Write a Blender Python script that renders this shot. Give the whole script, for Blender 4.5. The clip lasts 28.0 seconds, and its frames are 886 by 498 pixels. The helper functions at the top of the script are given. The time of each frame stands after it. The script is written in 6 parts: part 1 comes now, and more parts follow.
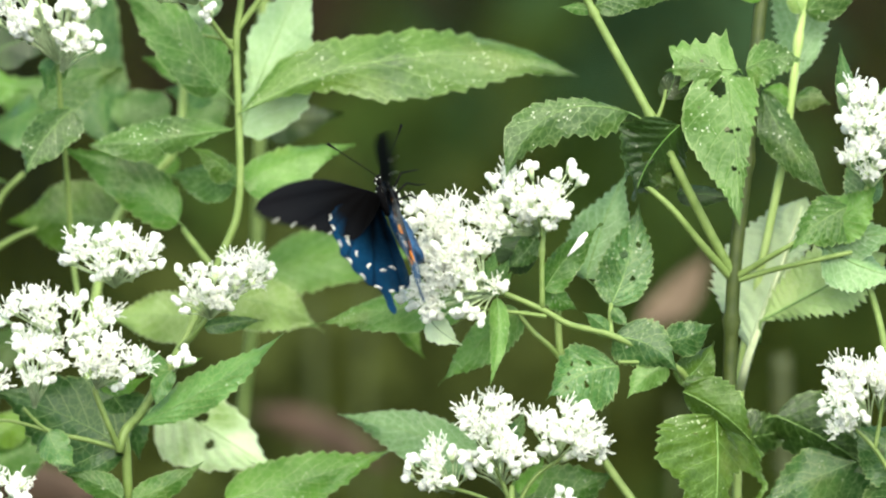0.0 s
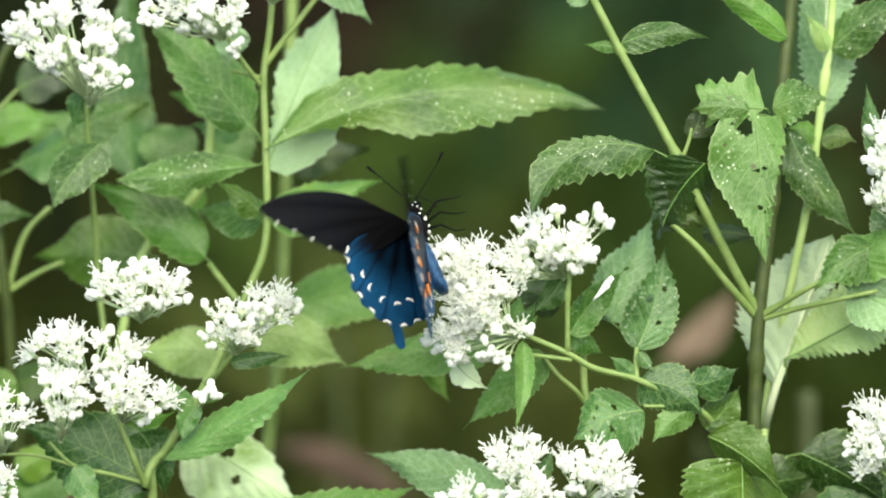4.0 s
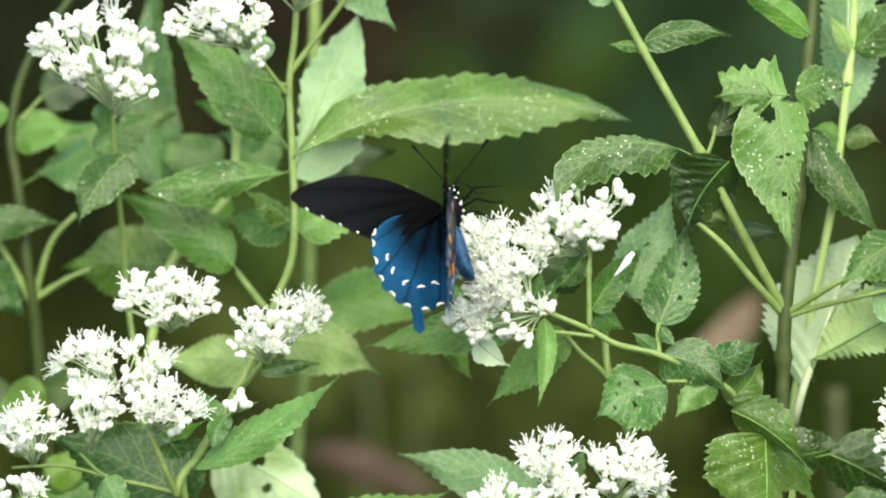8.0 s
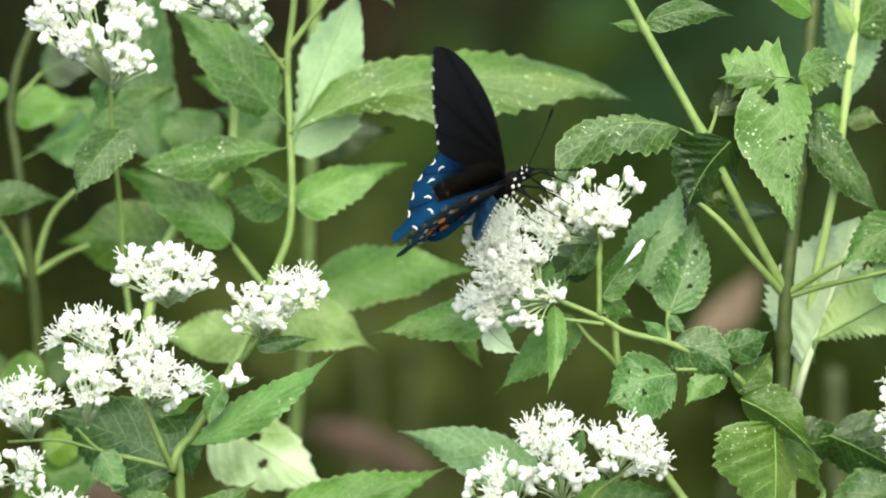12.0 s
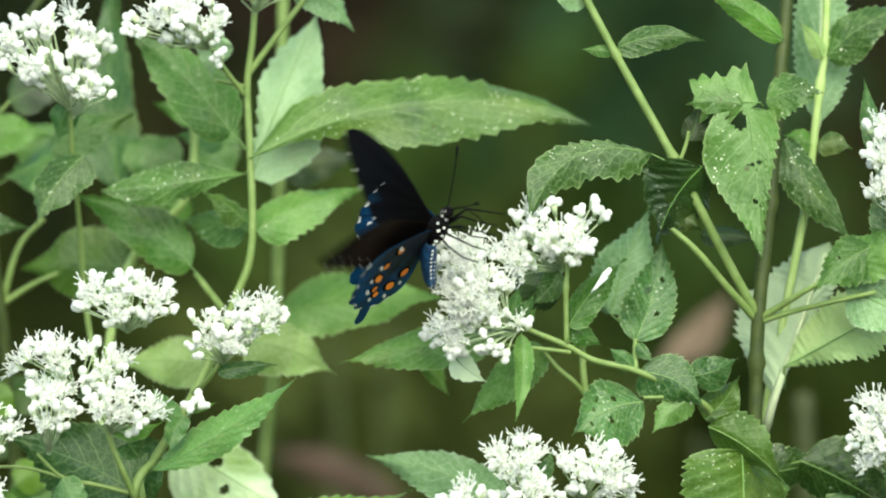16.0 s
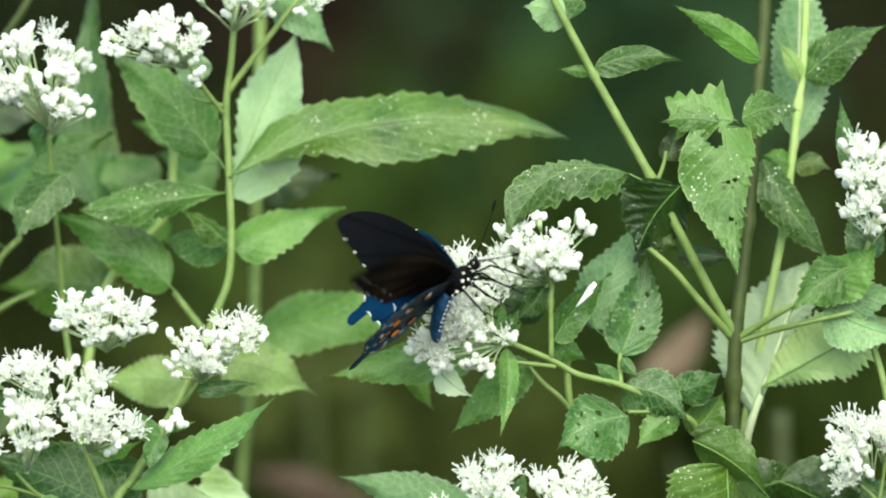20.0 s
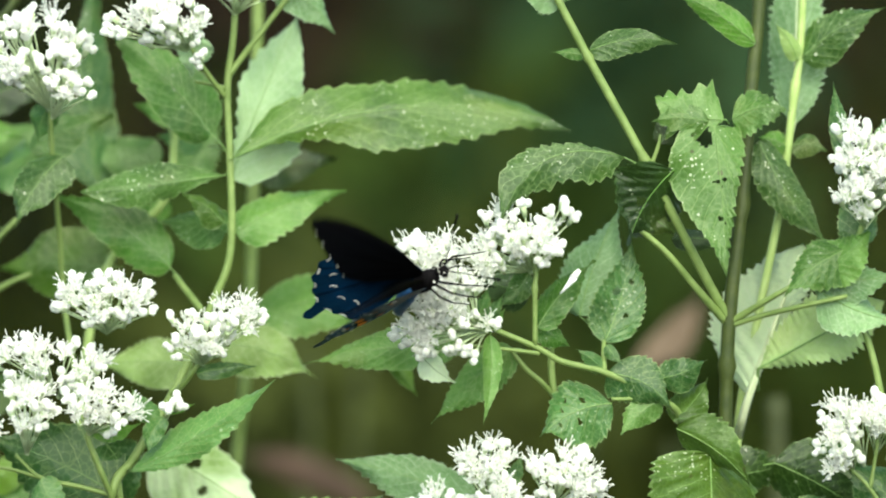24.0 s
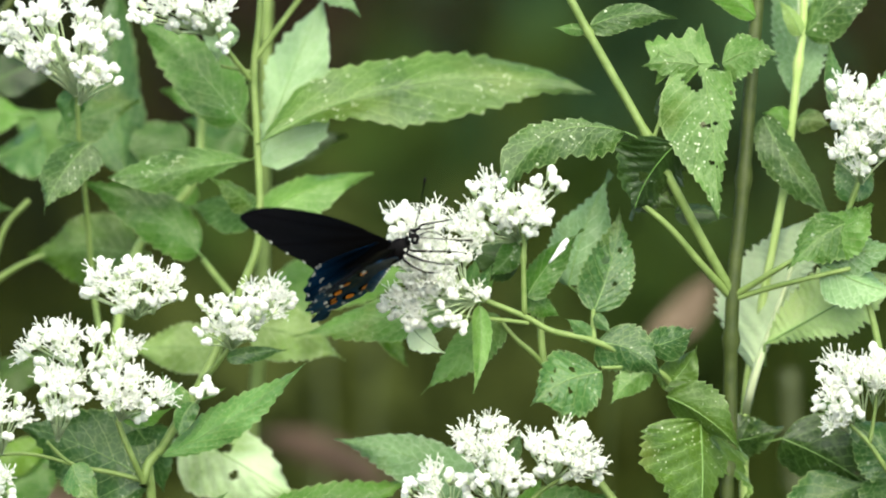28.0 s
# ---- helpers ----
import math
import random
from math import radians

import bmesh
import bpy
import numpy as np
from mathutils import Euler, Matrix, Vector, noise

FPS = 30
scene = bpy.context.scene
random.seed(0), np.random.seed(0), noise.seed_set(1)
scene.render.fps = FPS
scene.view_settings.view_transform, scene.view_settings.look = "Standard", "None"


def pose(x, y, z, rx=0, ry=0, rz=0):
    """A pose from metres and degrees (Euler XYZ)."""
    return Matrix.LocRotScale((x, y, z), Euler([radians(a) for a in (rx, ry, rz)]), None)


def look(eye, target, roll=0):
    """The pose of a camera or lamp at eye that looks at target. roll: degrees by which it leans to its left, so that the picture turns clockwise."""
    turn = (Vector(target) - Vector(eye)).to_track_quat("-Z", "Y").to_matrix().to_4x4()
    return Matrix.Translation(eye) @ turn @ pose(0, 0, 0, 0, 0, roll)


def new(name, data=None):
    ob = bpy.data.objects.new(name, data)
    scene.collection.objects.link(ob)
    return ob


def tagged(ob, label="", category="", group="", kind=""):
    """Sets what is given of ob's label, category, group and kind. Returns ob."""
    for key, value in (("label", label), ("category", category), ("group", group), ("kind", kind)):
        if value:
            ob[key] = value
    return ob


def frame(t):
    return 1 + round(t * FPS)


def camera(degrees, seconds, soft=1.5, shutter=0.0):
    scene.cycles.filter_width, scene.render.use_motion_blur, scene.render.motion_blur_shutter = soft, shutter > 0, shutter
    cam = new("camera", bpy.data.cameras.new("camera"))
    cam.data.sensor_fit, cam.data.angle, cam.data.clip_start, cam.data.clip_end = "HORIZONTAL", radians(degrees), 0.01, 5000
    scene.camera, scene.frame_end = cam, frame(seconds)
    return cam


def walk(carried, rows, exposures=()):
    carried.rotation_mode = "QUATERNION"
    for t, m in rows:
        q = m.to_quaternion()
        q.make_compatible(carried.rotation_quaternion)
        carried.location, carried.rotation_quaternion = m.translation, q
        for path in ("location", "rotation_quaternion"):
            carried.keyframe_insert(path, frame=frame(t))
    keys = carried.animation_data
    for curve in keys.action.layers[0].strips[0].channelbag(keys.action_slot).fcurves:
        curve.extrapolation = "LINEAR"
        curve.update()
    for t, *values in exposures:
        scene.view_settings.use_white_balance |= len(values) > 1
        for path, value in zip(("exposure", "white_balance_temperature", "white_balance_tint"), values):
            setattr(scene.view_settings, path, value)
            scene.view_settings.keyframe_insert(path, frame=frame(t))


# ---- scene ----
# ---------------------------------------------------------------- camera
TILT = 10.0                       # degrees below level
MID = Vector((0.0, 0.0, 0.85))    # middle of the flower heads
RANGE = 2.0                       # from the lens to the flower heads
UNIT = 1 / 6000.0                 # plan unit: a sixth of a millimetre
BASE = pose(0, 0, 0, 90 - TILT, 0, 0)
RIGHT, UP, BACK = [BASE.to_3x3().col[i].copy() for i in range(3)]
EYE = MID + BACK * RANGE
cam = camera(7.4758, 28.0, soft=2.1, shutter=0.5)
cam.data.dof.use_dof, cam.data.dof.focus_distance, cam.data.dof.aperture_fstop = True, 1.995, 6.3


def aim(yaw, pitch, roll):
    """The camera's pose for small turns in thousandths of a radian and a roll in degrees."""
    turn = pose(0, 0, 0, math.degrees(pitch / 1000), math.degrees(yaw / 1000), 0)
    return Matrix.Translation(EYE) @ BASE @ turn @ pose(0, 0, 0, 0, 0, roll)


walk(cam, [
    (0, aim(-7.761, -5.499, 0.45)), (0.5, aim(-7.035, -2.149, 0.51)), (1, aim(-5.001, -1.958, 0.73)), (1.5, aim(-3.919, 0.455, 0.76)),
    (2, aim(-3.985, -2.332, 0.87)), (2.5, aim(-3.679, -3.321, 0.94)), (3, aim(-4.214, -3.037, 0.93)), (3.5, aim(-4.432, 0.029, 0.84)),
    (5.5, aim(-1.516, -1.780, 0.11)), (6, aim(-1.938, -0.687, -0.03)), (6.5, aim(-3.134, -1.808, -0.06)), (7, aim(-2.140, -1.231, -0.15)),
    (7.5, aim(-0.516, -1.518, -0.16)), (8, aim(-0.025, -0.015, -0.12)), (8.5, aim(-0.107, -1.931, -0.10)), (9, aim(-1.043, -3.652, -0.06)),
    (9.5, aim(-1.111, -3.840, -0.03)), (10, aim(-1.597, -4.409, 0.00)), (10.5, aim(-0.832, -3.575, 0.08)), (11, aim(-0.113, -2.908, 0.01)),
    (11.5, aim(0.423, -2.775, 0.15)), (12, aim(-0.143, -3.257, 0.21)), (12.5, aim(-1.992, -3.985, 0.25)), (14.5, aim(-2.263, -2.513, -0.08)),
    (15, aim(-1.727, -0.531, -0.11)), (15.5, aim(-4.228, 0.601, -0.06)), (16, aim(-4.748, 0.656, -0.07)), (16.5, aim(-6.148, 1.112, 0.09)),
    (17, aim(-7.064, 2.695, 0.19)), (17.5, aim(-6.058, 3.042, 0.19)), (18, aim(-6.052, 4.569, 0.28)), (18.5, aim(-5.559, 3.728, 0.30)),
    (19, aim(-6.584, 4.374, 0.18)), (19.5, aim(-7.381, 3.554, 0.12)), (20, aim(-8.117, 3.423, -0.04)), (20.5, aim(-9.367, 3.605, -0.11)),
    (21, aim(-9.594, 4.928, -0.34)), (21.5, aim(-8.547, 2.440, -0.29)), (23.5, aim(-6.152, 2.576, 0.09)), (24, aim(-8.637, 1.047, 0.25)),
    (24.5, aim(-9.099, -0.677, 0.20)), (25, aim(-8.608, -1.283, 0.22)), (25.5, aim(-6.880, -2.231, 0.38)), (26, aim(-8.380, -2.433, 0.12)),
    (26.5, aim(-8.854, 0.796, -0.09)), (27, aim(-8.481, -1.896, -0.10)), (27.5, aim(-7.239, -1.977, -0.31)), (28, aim(-6.856, -2.426, -0.43))],
     ((0, 0.9, 6700, 6), (1, 0.82, 6700, 6), (3, 0.8, 6700, 6), (6, 0.82, 6700, 6), (11, 0.82, 6700, 6), (15, 0.66, 6550, 1), (17, 0.64, 6500, 1), (21, 0.66, 6500, 0), (25, 0.75, 6650, 4), (28, 0.8, 6700, 6)))

# ---------------------------------------------------------------- light
world = bpy.data.worlds.new("sky")
scene.world = world
world.use_nodes = True
wn = world.node_tree.nodes
sky = wn.new("ShaderNodeTexSky")
sky.sky_type, sky.sun_disc = "NISHITA", False
sky.sun_elevation, sky.sun_rotation = radians(50), radians(169)
wn["Background"].inputs["Strength"].default_value = 0.145
world.node_tree.links.new(sky.outputs["Color"], wn["Background"].inputs["Color"])
sun = new("sun", bpy.data.lights.new("sun", "SUN"))
sun.data.energy, sun.data.angle, sun.data.color = 4.5, radians(75), (1.0, 0.98, 0.76)
sun.matrix_world = look((0.25 * 5, -1.35 * 5, 0.85 + 1.65 * 5), (0, 0, 0.85))
scene.view_settings.exposure = 0.85


# ---------------------------------------------------------------- helpers
def at(u, v, d=0.0):
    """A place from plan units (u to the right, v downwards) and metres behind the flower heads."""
    k = UNIT / RANGE
    return EYE + (RANGE + d) * (-BACK + RIGHT * ((u - 784) * k) + UP * ((441 - v) * k))


def part(name, bm, mats, parent, label="", origin=None):
    me = bpy.data.meshes.new(name)
    bm.to_mesh(me)
    bm.free()
    for m in mats if isinstance(mats, (list, tuple)) else [mats]:
        me.materials.append(m)
    for p in me.polygons:
        p.use_smooth = True
    ob = new(name, me)
    if parent:
        ob.parent = parent
    if origin is not None:
        ob.location = origin
    if label:
        tagged(ob, label)
    return ob


def world_of(ob):
    p = Vector((0, 0, 0))
    while ob:
        p += ob.location
        ob = ob.parent
    return p


def smooth_line(pts, n):
    """A Catmull-Rom line through pts, n steps a span."""
    P = [pts[0] * 2 - pts[1]] + list(pts) + [pts[-1] * 2 - pts[-2]]
    out = []
    for i in range(1, len(P) - 2):
        a, b, c, d = P[i - 1:i + 3]
        for j in range(n):
            t = j / n
            out.append(0.5 * (2 * b + (c - a) * t + (2 * a - 5 * b + 4 * c - d) * t * t + (3 * b - a - 3 * c + d) * t ** 3))
    out.append(P[-2])
    return out


def tube(bm, line, r0, r1, sides=6, mat=0, knots=()):
    """A tapering tube along line."""
    rings = []
    n = len(line)
    ref = Vector((0.3, -0.9, 0.2))
    for i, p in enumerate(line):
        t = (line[min(i + 1, n - 1)] - line[max(i - 1, 0)]).normalized()
        a = t.cross(ref).normalized()
        b = t.cross(a)
        r = r0 + (r1 - r0) * i / (n - 1)
        if i in knots:
            r *= 1.35
        rings.append([bm.verts.new(p + (a * math.cos(k * 2 * math.pi / sides) + b * math.sin(k * 2 * math.pi / sides)) * r) for k in range(sides)])
    for i in range(n - 1):
        for k in range(sides):
            f = bm.faces.new((rings[i][k], rings[i][(k + 1) % sides], rings[i + 1][(k + 1) % sides], rings[i + 1][k]))
            f.material_index = mat
    for ring in (rings[0][::-1], rings[-1]):
        bm.faces.new(ring).material_index = mat


# ---------------------------------------------------------------- materials
def nodes_of(name):
    m = bpy.data.materials.new(name)
    m.use_nodes = True
    nt = m.node_tree
    return m, nt, nt.nodes["Principled BSDF"], nt.nodes["Material Output"]


def ramp(nt, fac, stops):
    r = nt.nodes.new("ShaderNodeValToRGB")
    e = r.color_ramp.elements
    while len(e) < len(stops):
        e.new(0.5)
    for s, (p, c) in zip(e, stops):
        s.position, s.color = p, (*c, 1)
    nt.links.new(fac, r.inputs["Fac"])
    return r.outputs["Color"]


def noise_of(nt, scale, detail=4, vec=None):
    n = nt.nodes.new("ShaderNodeTexNoise")
    n.inputs["Scale"].default_value, n.inputs["Detail"].default_value = scale, detail
    if vec:
        nt.links.new(vec, n.inputs["Vector"])
    return n.outputs["Fac"]


def math_of(nt, op, a, b=None, c=None):
    n = nt.nodes.new("ShaderNodeMath")
    n.operation = op
    for i, v in enumerate((a, b, c)):
        if v is None:
            continue
        if isinstance(v, (int, float)):
            n.inputs[i].default_value = v
        else:
            nt.links.new(v, n.inputs[i])
    return n.outputs[0]


def mix_of(nt, fac, a, b, mode="MIX"):
    n = nt.nodes.new("ShaderNodeMix")
    n.data_type, n.blend_type = "RGBA", mode
    for sock, v in ((n.inputs[0], fac), (n.inputs[6], a), (n.inputs[7], b)):
        if isinstance(v, (int, float)):
            sock.default_value = v
        elif isinstance(v, tuple):
            sock.default_value = (*v, 1)
        else:
            nt.links.new(v, sock)
    return n.outputs[2]


def leaf_material(name, dark, mid, pale, speck=0.5, through_light=0.35, rough=0.5, vein=(0.3, 0.4, 0.16), glow_through=(0.22, 0.4, 0.08)):
    """Leaf blade: side veins along the leaf's own grid, mottling, pale specks, light shining through."""
    m, nt, bsdf, out = nodes_of(name)
    L = nt.links
    dark, mid, pale = [(r * 0.93 * k, g * k, b * min(0.95, 0.40 + 0.85 * g) * k) for k, (r, g, b) in ((0.84, dark), (1.0, mid), (1.14, pale))]
    uv = nt.nodes.new("ShaderNodeUVMap")
    sep = nt.nodes.new("ShaderNodeSeparateXYZ")
    L.new(uv.outputs["UV"], sep.inputs[0])
    x, s = sep.outputs[0], math_of(nt, "ABSOLUTE", math_of(nt, "SUBTRACT", sep.outputs[1], 0.5))
    info = nt.nodes.new("ShaderNodeObjectInfo")
    geo = nt.nodes.new("ShaderNodeNewGeometry")
    patch = noise_of(nt, 55, 5, geo.outputs["Position"])
    fine = noise_of(nt, 700, 3, geo.outputs["Position"])
    broad = noise_of(nt, 24, 2, geo.outputs["Position"])
    tone = math_of(nt, "ADD", math_of(nt, "MULTIPLY", info.outputs["Random"], 0.56), math_of(nt, "ADD", math_of(nt, "MULTIPLY", patch, 0.95), math_of(nt, "MULTIPLY_ADD", broad, 0.8, -0.60)))
    col = ramp(nt, tone, [(0.36, dark), (0.58, mid), (0.86, pale)])
    col = mix_of(nt, math_of(nt, "MULTIPLY", fine, 0.35), col, mid, "OVERLAY")
    # side veins sweep towards the tip
    w = math_of(nt, "SUBTRACT", math_of(nt, "MULTIPLY", x, 8.0), math_of(nt, "MULTIPLY", s, 5.0))
    w = math_of(nt, "ADD", w, math_of(nt, "MULTIPLY", patch, 0.5))
    saw = math_of(nt, "ABSOLUTE", math_of(nt, "SUBTRACT", math_of(nt, "FRACT", w), 0.5))
    line = math_of(nt, "LESS_THAN", saw, 0.024)
    net = nt.nodes.new("ShaderNodeTexVoronoi")
    net.feature = "DISTANCE_TO_EDGE"
    net.inputs["Scale"].default_value = 420
    L.new(geo.outputs["Position"], net.inputs["Vector"])
    netline = math_of(nt, "LESS_THAN", net.outputs["Distance"], 0.06)
    col = mix_of(nt, math_of(nt, "MULTIPLY", line, 0.72), col, vein)
    col = mix_of(nt, math_of(nt, "MULTIPLY", netline, 0.22), col, vein)
    # thin pale margin on the teeth, uneven along the leaf
    rim = math_of(nt, "GREATER_THAN", math_of(nt, "ADD", s, math_of(nt, "MULTIPLY", fine, 0.05)), 0.505)
    col = mix_of(nt, math_of(nt, "MULTIPLY", rim, math_of(nt, "MULTIPLY", patch, 1.1)), col, vein)
    # pale specks and dust
    sp = nt.nodes.new("ShaderNodeTexVoronoi")
    sp.inputs["Scale"].default_value = 620
    L.new(geo.outputs["Position"], sp.inputs["Vector"])
    dots = math_of(nt, "LESS_THAN", sp.outputs["Distance"], math_of(nt, "MULTIPLY", math_of(nt, "SUBTRACT", noise_of(nt, 70, 2, geo.outputs["Position"]), 0.40), 0.75))
    col = mix_of(nt, math_of(nt, "MULTIPLY", dots, speck), col, (0.62, 0.68, 0.5))
    # lone pale specks and a few small brown scars, scattered over the whole blade
    for scale, reach, share, tint, force in ((300, 0.14, 0.5, (0.66, 0.7, 0.54), speck * 0.9), (130, 0.13, 0.72, (0.05, 0.035, 0.012), min(0.8, speck))):
        cellv = nt.nodes.new("ShaderNodeTexVoronoi")
        cellv.inputs["Scale"].default_value = scale
        L.new(geo.outputs["Position"], cellv.inputs["Vector"])
        pick = nt.nodes.new("ShaderNodeSeparateColor")
        L.new(cellv.outputs["Color"], pick.inputs[0])
        here = math_of(nt, "MULTIPLY", math_of(nt, "LESS_THAN", cellv.outputs["Distance"], math_of(nt, "MULTIPLY", pick.outputs[1], reach)), math_of(nt, "GREATER_THAN", pick.outputs[0], share))
        col = mix_of(nt, math_of(nt, "MULTIPLY", here, force), col, tint)
    # yellowing blotches
    yel = ramp(nt, noise_of(nt, 45, 5, geo.outputs["Position"]), [(0.58, (0, 0, 0)), (0.74, (0.18, 0.18, 0.18))])
    col = mix_of(nt, math_of(nt, "MULTIPLY", yel, min(1.0, through_light * 4)), col, (0.4, 0.38, 0.1))
    L.new(col, bsdf.inputs["Base Color"])
    bsdf.inputs["Roughness"].default_value = rough * 0.84
    bsdf.inputs["Specular IOR Level"].default_value = 0.5
    tr = nt.nodes.new("ShaderNodeBsdfTranslucent")
    L.new(mix_of(nt, 0.5, col, glow_through, "MIX"), tr.inputs["Color"])
    mx = nt.nodes.new("ShaderNodeMixShader")
    mx.inputs[0].default_value = through_light
    L.new(bsdf.outputs[0], mx.inputs[1])
    L.new(tr.outputs[0], mx.inputs[2])
    L.new(mx.outputs[0], out.inputs["Surface"])
    bump = nt.nodes.new("ShaderNodeBump")
    bump.inputs["Strength"].default_value, bump.inputs["Distance"].default_value = 0.6, 0.0006
    h = math_of(nt, "SUBTRACT", math_of(nt, "MULTIPLY", fine, 0.6), math_of(nt, "ADD", math_of(nt, "MULTIPLY", line, 0.6), math_of(nt, "MULTIPLY", netline, 0.3)))
    L.new(h, bump.inputs["Height"])
    # blade puffed up between the side veins and crumpled
    puff = nt.nodes.new("ShaderNodeBump")
    puff.inputs["Strength"].default_value, puff.inputs["Distance"].default_value = 0.4, 0.0020
    L.new(math_of(nt, "ADD", math_of(nt, "MULTIPLY", saw, 0.16), noise_of(nt, 150, 3, geo.outputs["Position"])), puff.inputs["Height"])
    L.new(puff.outputs[0], bump.inputs["Normal"])
    L.new(bump.outputs[0], bsdf.inputs["Normal"])
    return m


def plain_material(name, colour, other, scale=60, rough=0.5, metal=0.0, bump_size=0.0, spec=0.4):
    m, nt, bsdf, out = nodes_of(name)
    geo = nt.nodes.new("ShaderNodeTexCoord")
    n = noise_of(nt, scale, 5, geo.outputs["Object"])
    nt.links.new(ramp(nt, n, [(0.3, colour), (0.7, other)]), bsdf.inputs["Base Color"])
    bsdf.inputs["Roughness"].default_value, bsdf.inputs["Metallic"].default_value = rough, metal
    bsdf.inputs["Specular IOR Level"].default_value = spec
    if bump_size:
        b = nt.nodes.new("ShaderNodeBump")
        b.inputs["Distance"].default_value = bump_size
        nt.links.new(noise_of(nt, scale * 6, 4, geo.outputs["Object"]), b.inputs["Height"])
        nt.links.new(b.outputs[0], bsdf.inputs["Normal"])
    return m


LEAF = leaf_material("leaf_green", (0.030, 0.092, 0.014), (0.061, 0.167, 0.025), (0.114, 0.250, 0.044), 0.5)
# dark green with the shade among the leaves put into the colour
LEAF_SHADE = leaf_material("leaf_shade_dark_green", (0.008, 0.026, 0.002), (0.02, 0.052, 0.004), (0.045, 0.088, 0.008), 0.3, 0.12, 0.55, (0.05, 0.1, 0.02))
LEAF_BLUE = leaf_material("leaf_blue_green", (0.034, 0.101, 0.043), (0.067, 0.167, 0.072), (0.127, 0.250, 0.111), 0.4, 0.25, 0.42)
LEAF_PALE = leaf_material("leaf_pale_underside", (0.15, 0.26, 0.15), (0.215, 0.335, 0.21), (0.31, 0.41, 0.29), 0.25, 0.2, 0.6, (0.42, 0.53, 0.36), (0.32, 0.46, 0.27))
LEAF_YELLOW = leaf_material("leaf_yellow_green", (0.21, 0.30, 0.11), (0.31, 0.42, 0.17), (0.43, 0.53, 0.27), 0.2, 0.3, 0.5, (0.4, 0.48, 0.27), (0.4, 0.48, 0.22))
LEAF_OLD = leaf_material("leaf_old_mottled_green", (0.010, 0.034, 0.006), (0.024, 0.07, 0.012), (0.066, 0.13, 0.027), 0.75, 0.12, 0.5, (0.2, 0.3, 0.093))
LEAF_DEEP = leaf_material("leaf_deep_green", (0.013, 0.036, 0.004), (0.029, 0.066, 0.009), (0.065, 0.118, 0.022), 0.6, 0.2, 0.45, (0.17, 0.27, 0.08))
LEAF_SOFT = leaf_material("leaf_soft_green", (0.065, 0.15, 0.036), (0.115, 0.235, 0.066), (0.19, 0.32, 0.111), 0.4, 0.3, 0.5, (0.3, 0.42, 0.170))
LEAF_FRESH = leaf_material("leaf_fresh_green", (0.05, 0.11, 0.005), (0.09, 0.18, 0.008), (0.14, 0.25, 0.018), 0.2, 0.35)
# near-white because direct sunlight is put into the leaf colour
LEAF_SUN_PALE = leaf_material("leaf_sun_whitish", (0.66, 0.76, 0.5), (0.70, 0.79, 0.54), (0.72, 0.78, 0.58), 0.15, 0.45, 0.6, (0.66, 0.72, 0.52), (0.48, 0.56, 0.34))
# white and green variegation, with dapples of sun painted into the pale tones
LEAF_DAPPLED = leaf_material("leaf_variegated_sun_dappled", (0.05, 0.11, 0.025), (0.24, 0.34, 0.14), (0.62, 0.68, 0.5), 0.2, 0.2, 0.6, (0.6, 0.66, 0.46), (0.4, 0.48, 0.26))
LEAF_SPOTTED = leaf_material("leaf_spotted_green", (0.04, 0.095, 0.025), (0.07, 0.15, 0.043), (0.105, 0.2, 0.066), 0.9, 0.22, 0.5, (0.26, 0.37, 0.145))
STEM = plain_material("stem_green", (0.12, 0.185, 0.045), (0.2, 0.275, 0.085), 200, 0.5, 0, 0.0002)
STEM_BROWN = plain_material("stem_olive_brown", (0.024, 0.040, 0.005), (0.052, 0.070, 0.012), 200, 0.55, 0, 0.0002)
STEM_PALE = plain_material("stem_pale_yellow", (0.286, 0.4, 0.12), (0.386, 0.5, 0.189), 200, 0.5, 0, 0.0002)
STEM_OLIVE = plain_material("stem_olive", (0.026, 0.036, 0.009), (0.055, 0.068, 0.018), 60, 0.6)
RIB = plain_material("midrib_pale_green", (0.115, 0.22, 0.055), (0.18, 0.29, 0.09), 300, 0.5)
RIB_WHITE = plain_material("midrib_white", (0.465, 0.54, 0.32), (0.577, 0.64, 0.42), 300, 0.5)
RIB_DARK = plain_material("midrib_green", (0.073, 0.17, 0.028), (0.113, 0.23, 0.049), 300, 0.5)
CUP = plain_material("flower_cup_green", (0.46, 0.56, 0.32), (0.6, 0.7, 0.46), 600, 0.6)


def petal_material():
    m, nt, bsdf, out = nodes_of("petal_white")
    geo = nt.nodes.new("ShaderNodeNewGeometry")
    col = ramp(nt, noise_of(nt, 900, 3, geo.outputs["Position"]), [(0.3, (0.94, 0.95, 0.92)), (0.7, (0.97, 0.97, 0.95))])
    nt.links.new(col, bsdf.inputs["Base Color"])
    bsdf.inputs["Roughness"].default_value = 0.6
    tr = nt.nodes.new("ShaderNodeBsdfTranslucent")
    tr.inputs["Color"].default_value = (0.93, 0.94, 0.91, 1)
    mx = nt.nodes.new("ShaderNodeMixShader")
    mx.inputs[0].default_value = 0.5
    nt.links.new(bsdf.outputs[0], mx.inputs[1])
    nt.links.new(tr.outputs[0], mx.inputs[2])
    nt.links.new(mx.outputs[0], out.inputs["Surface"])
    return m


PETAL = petal_material()


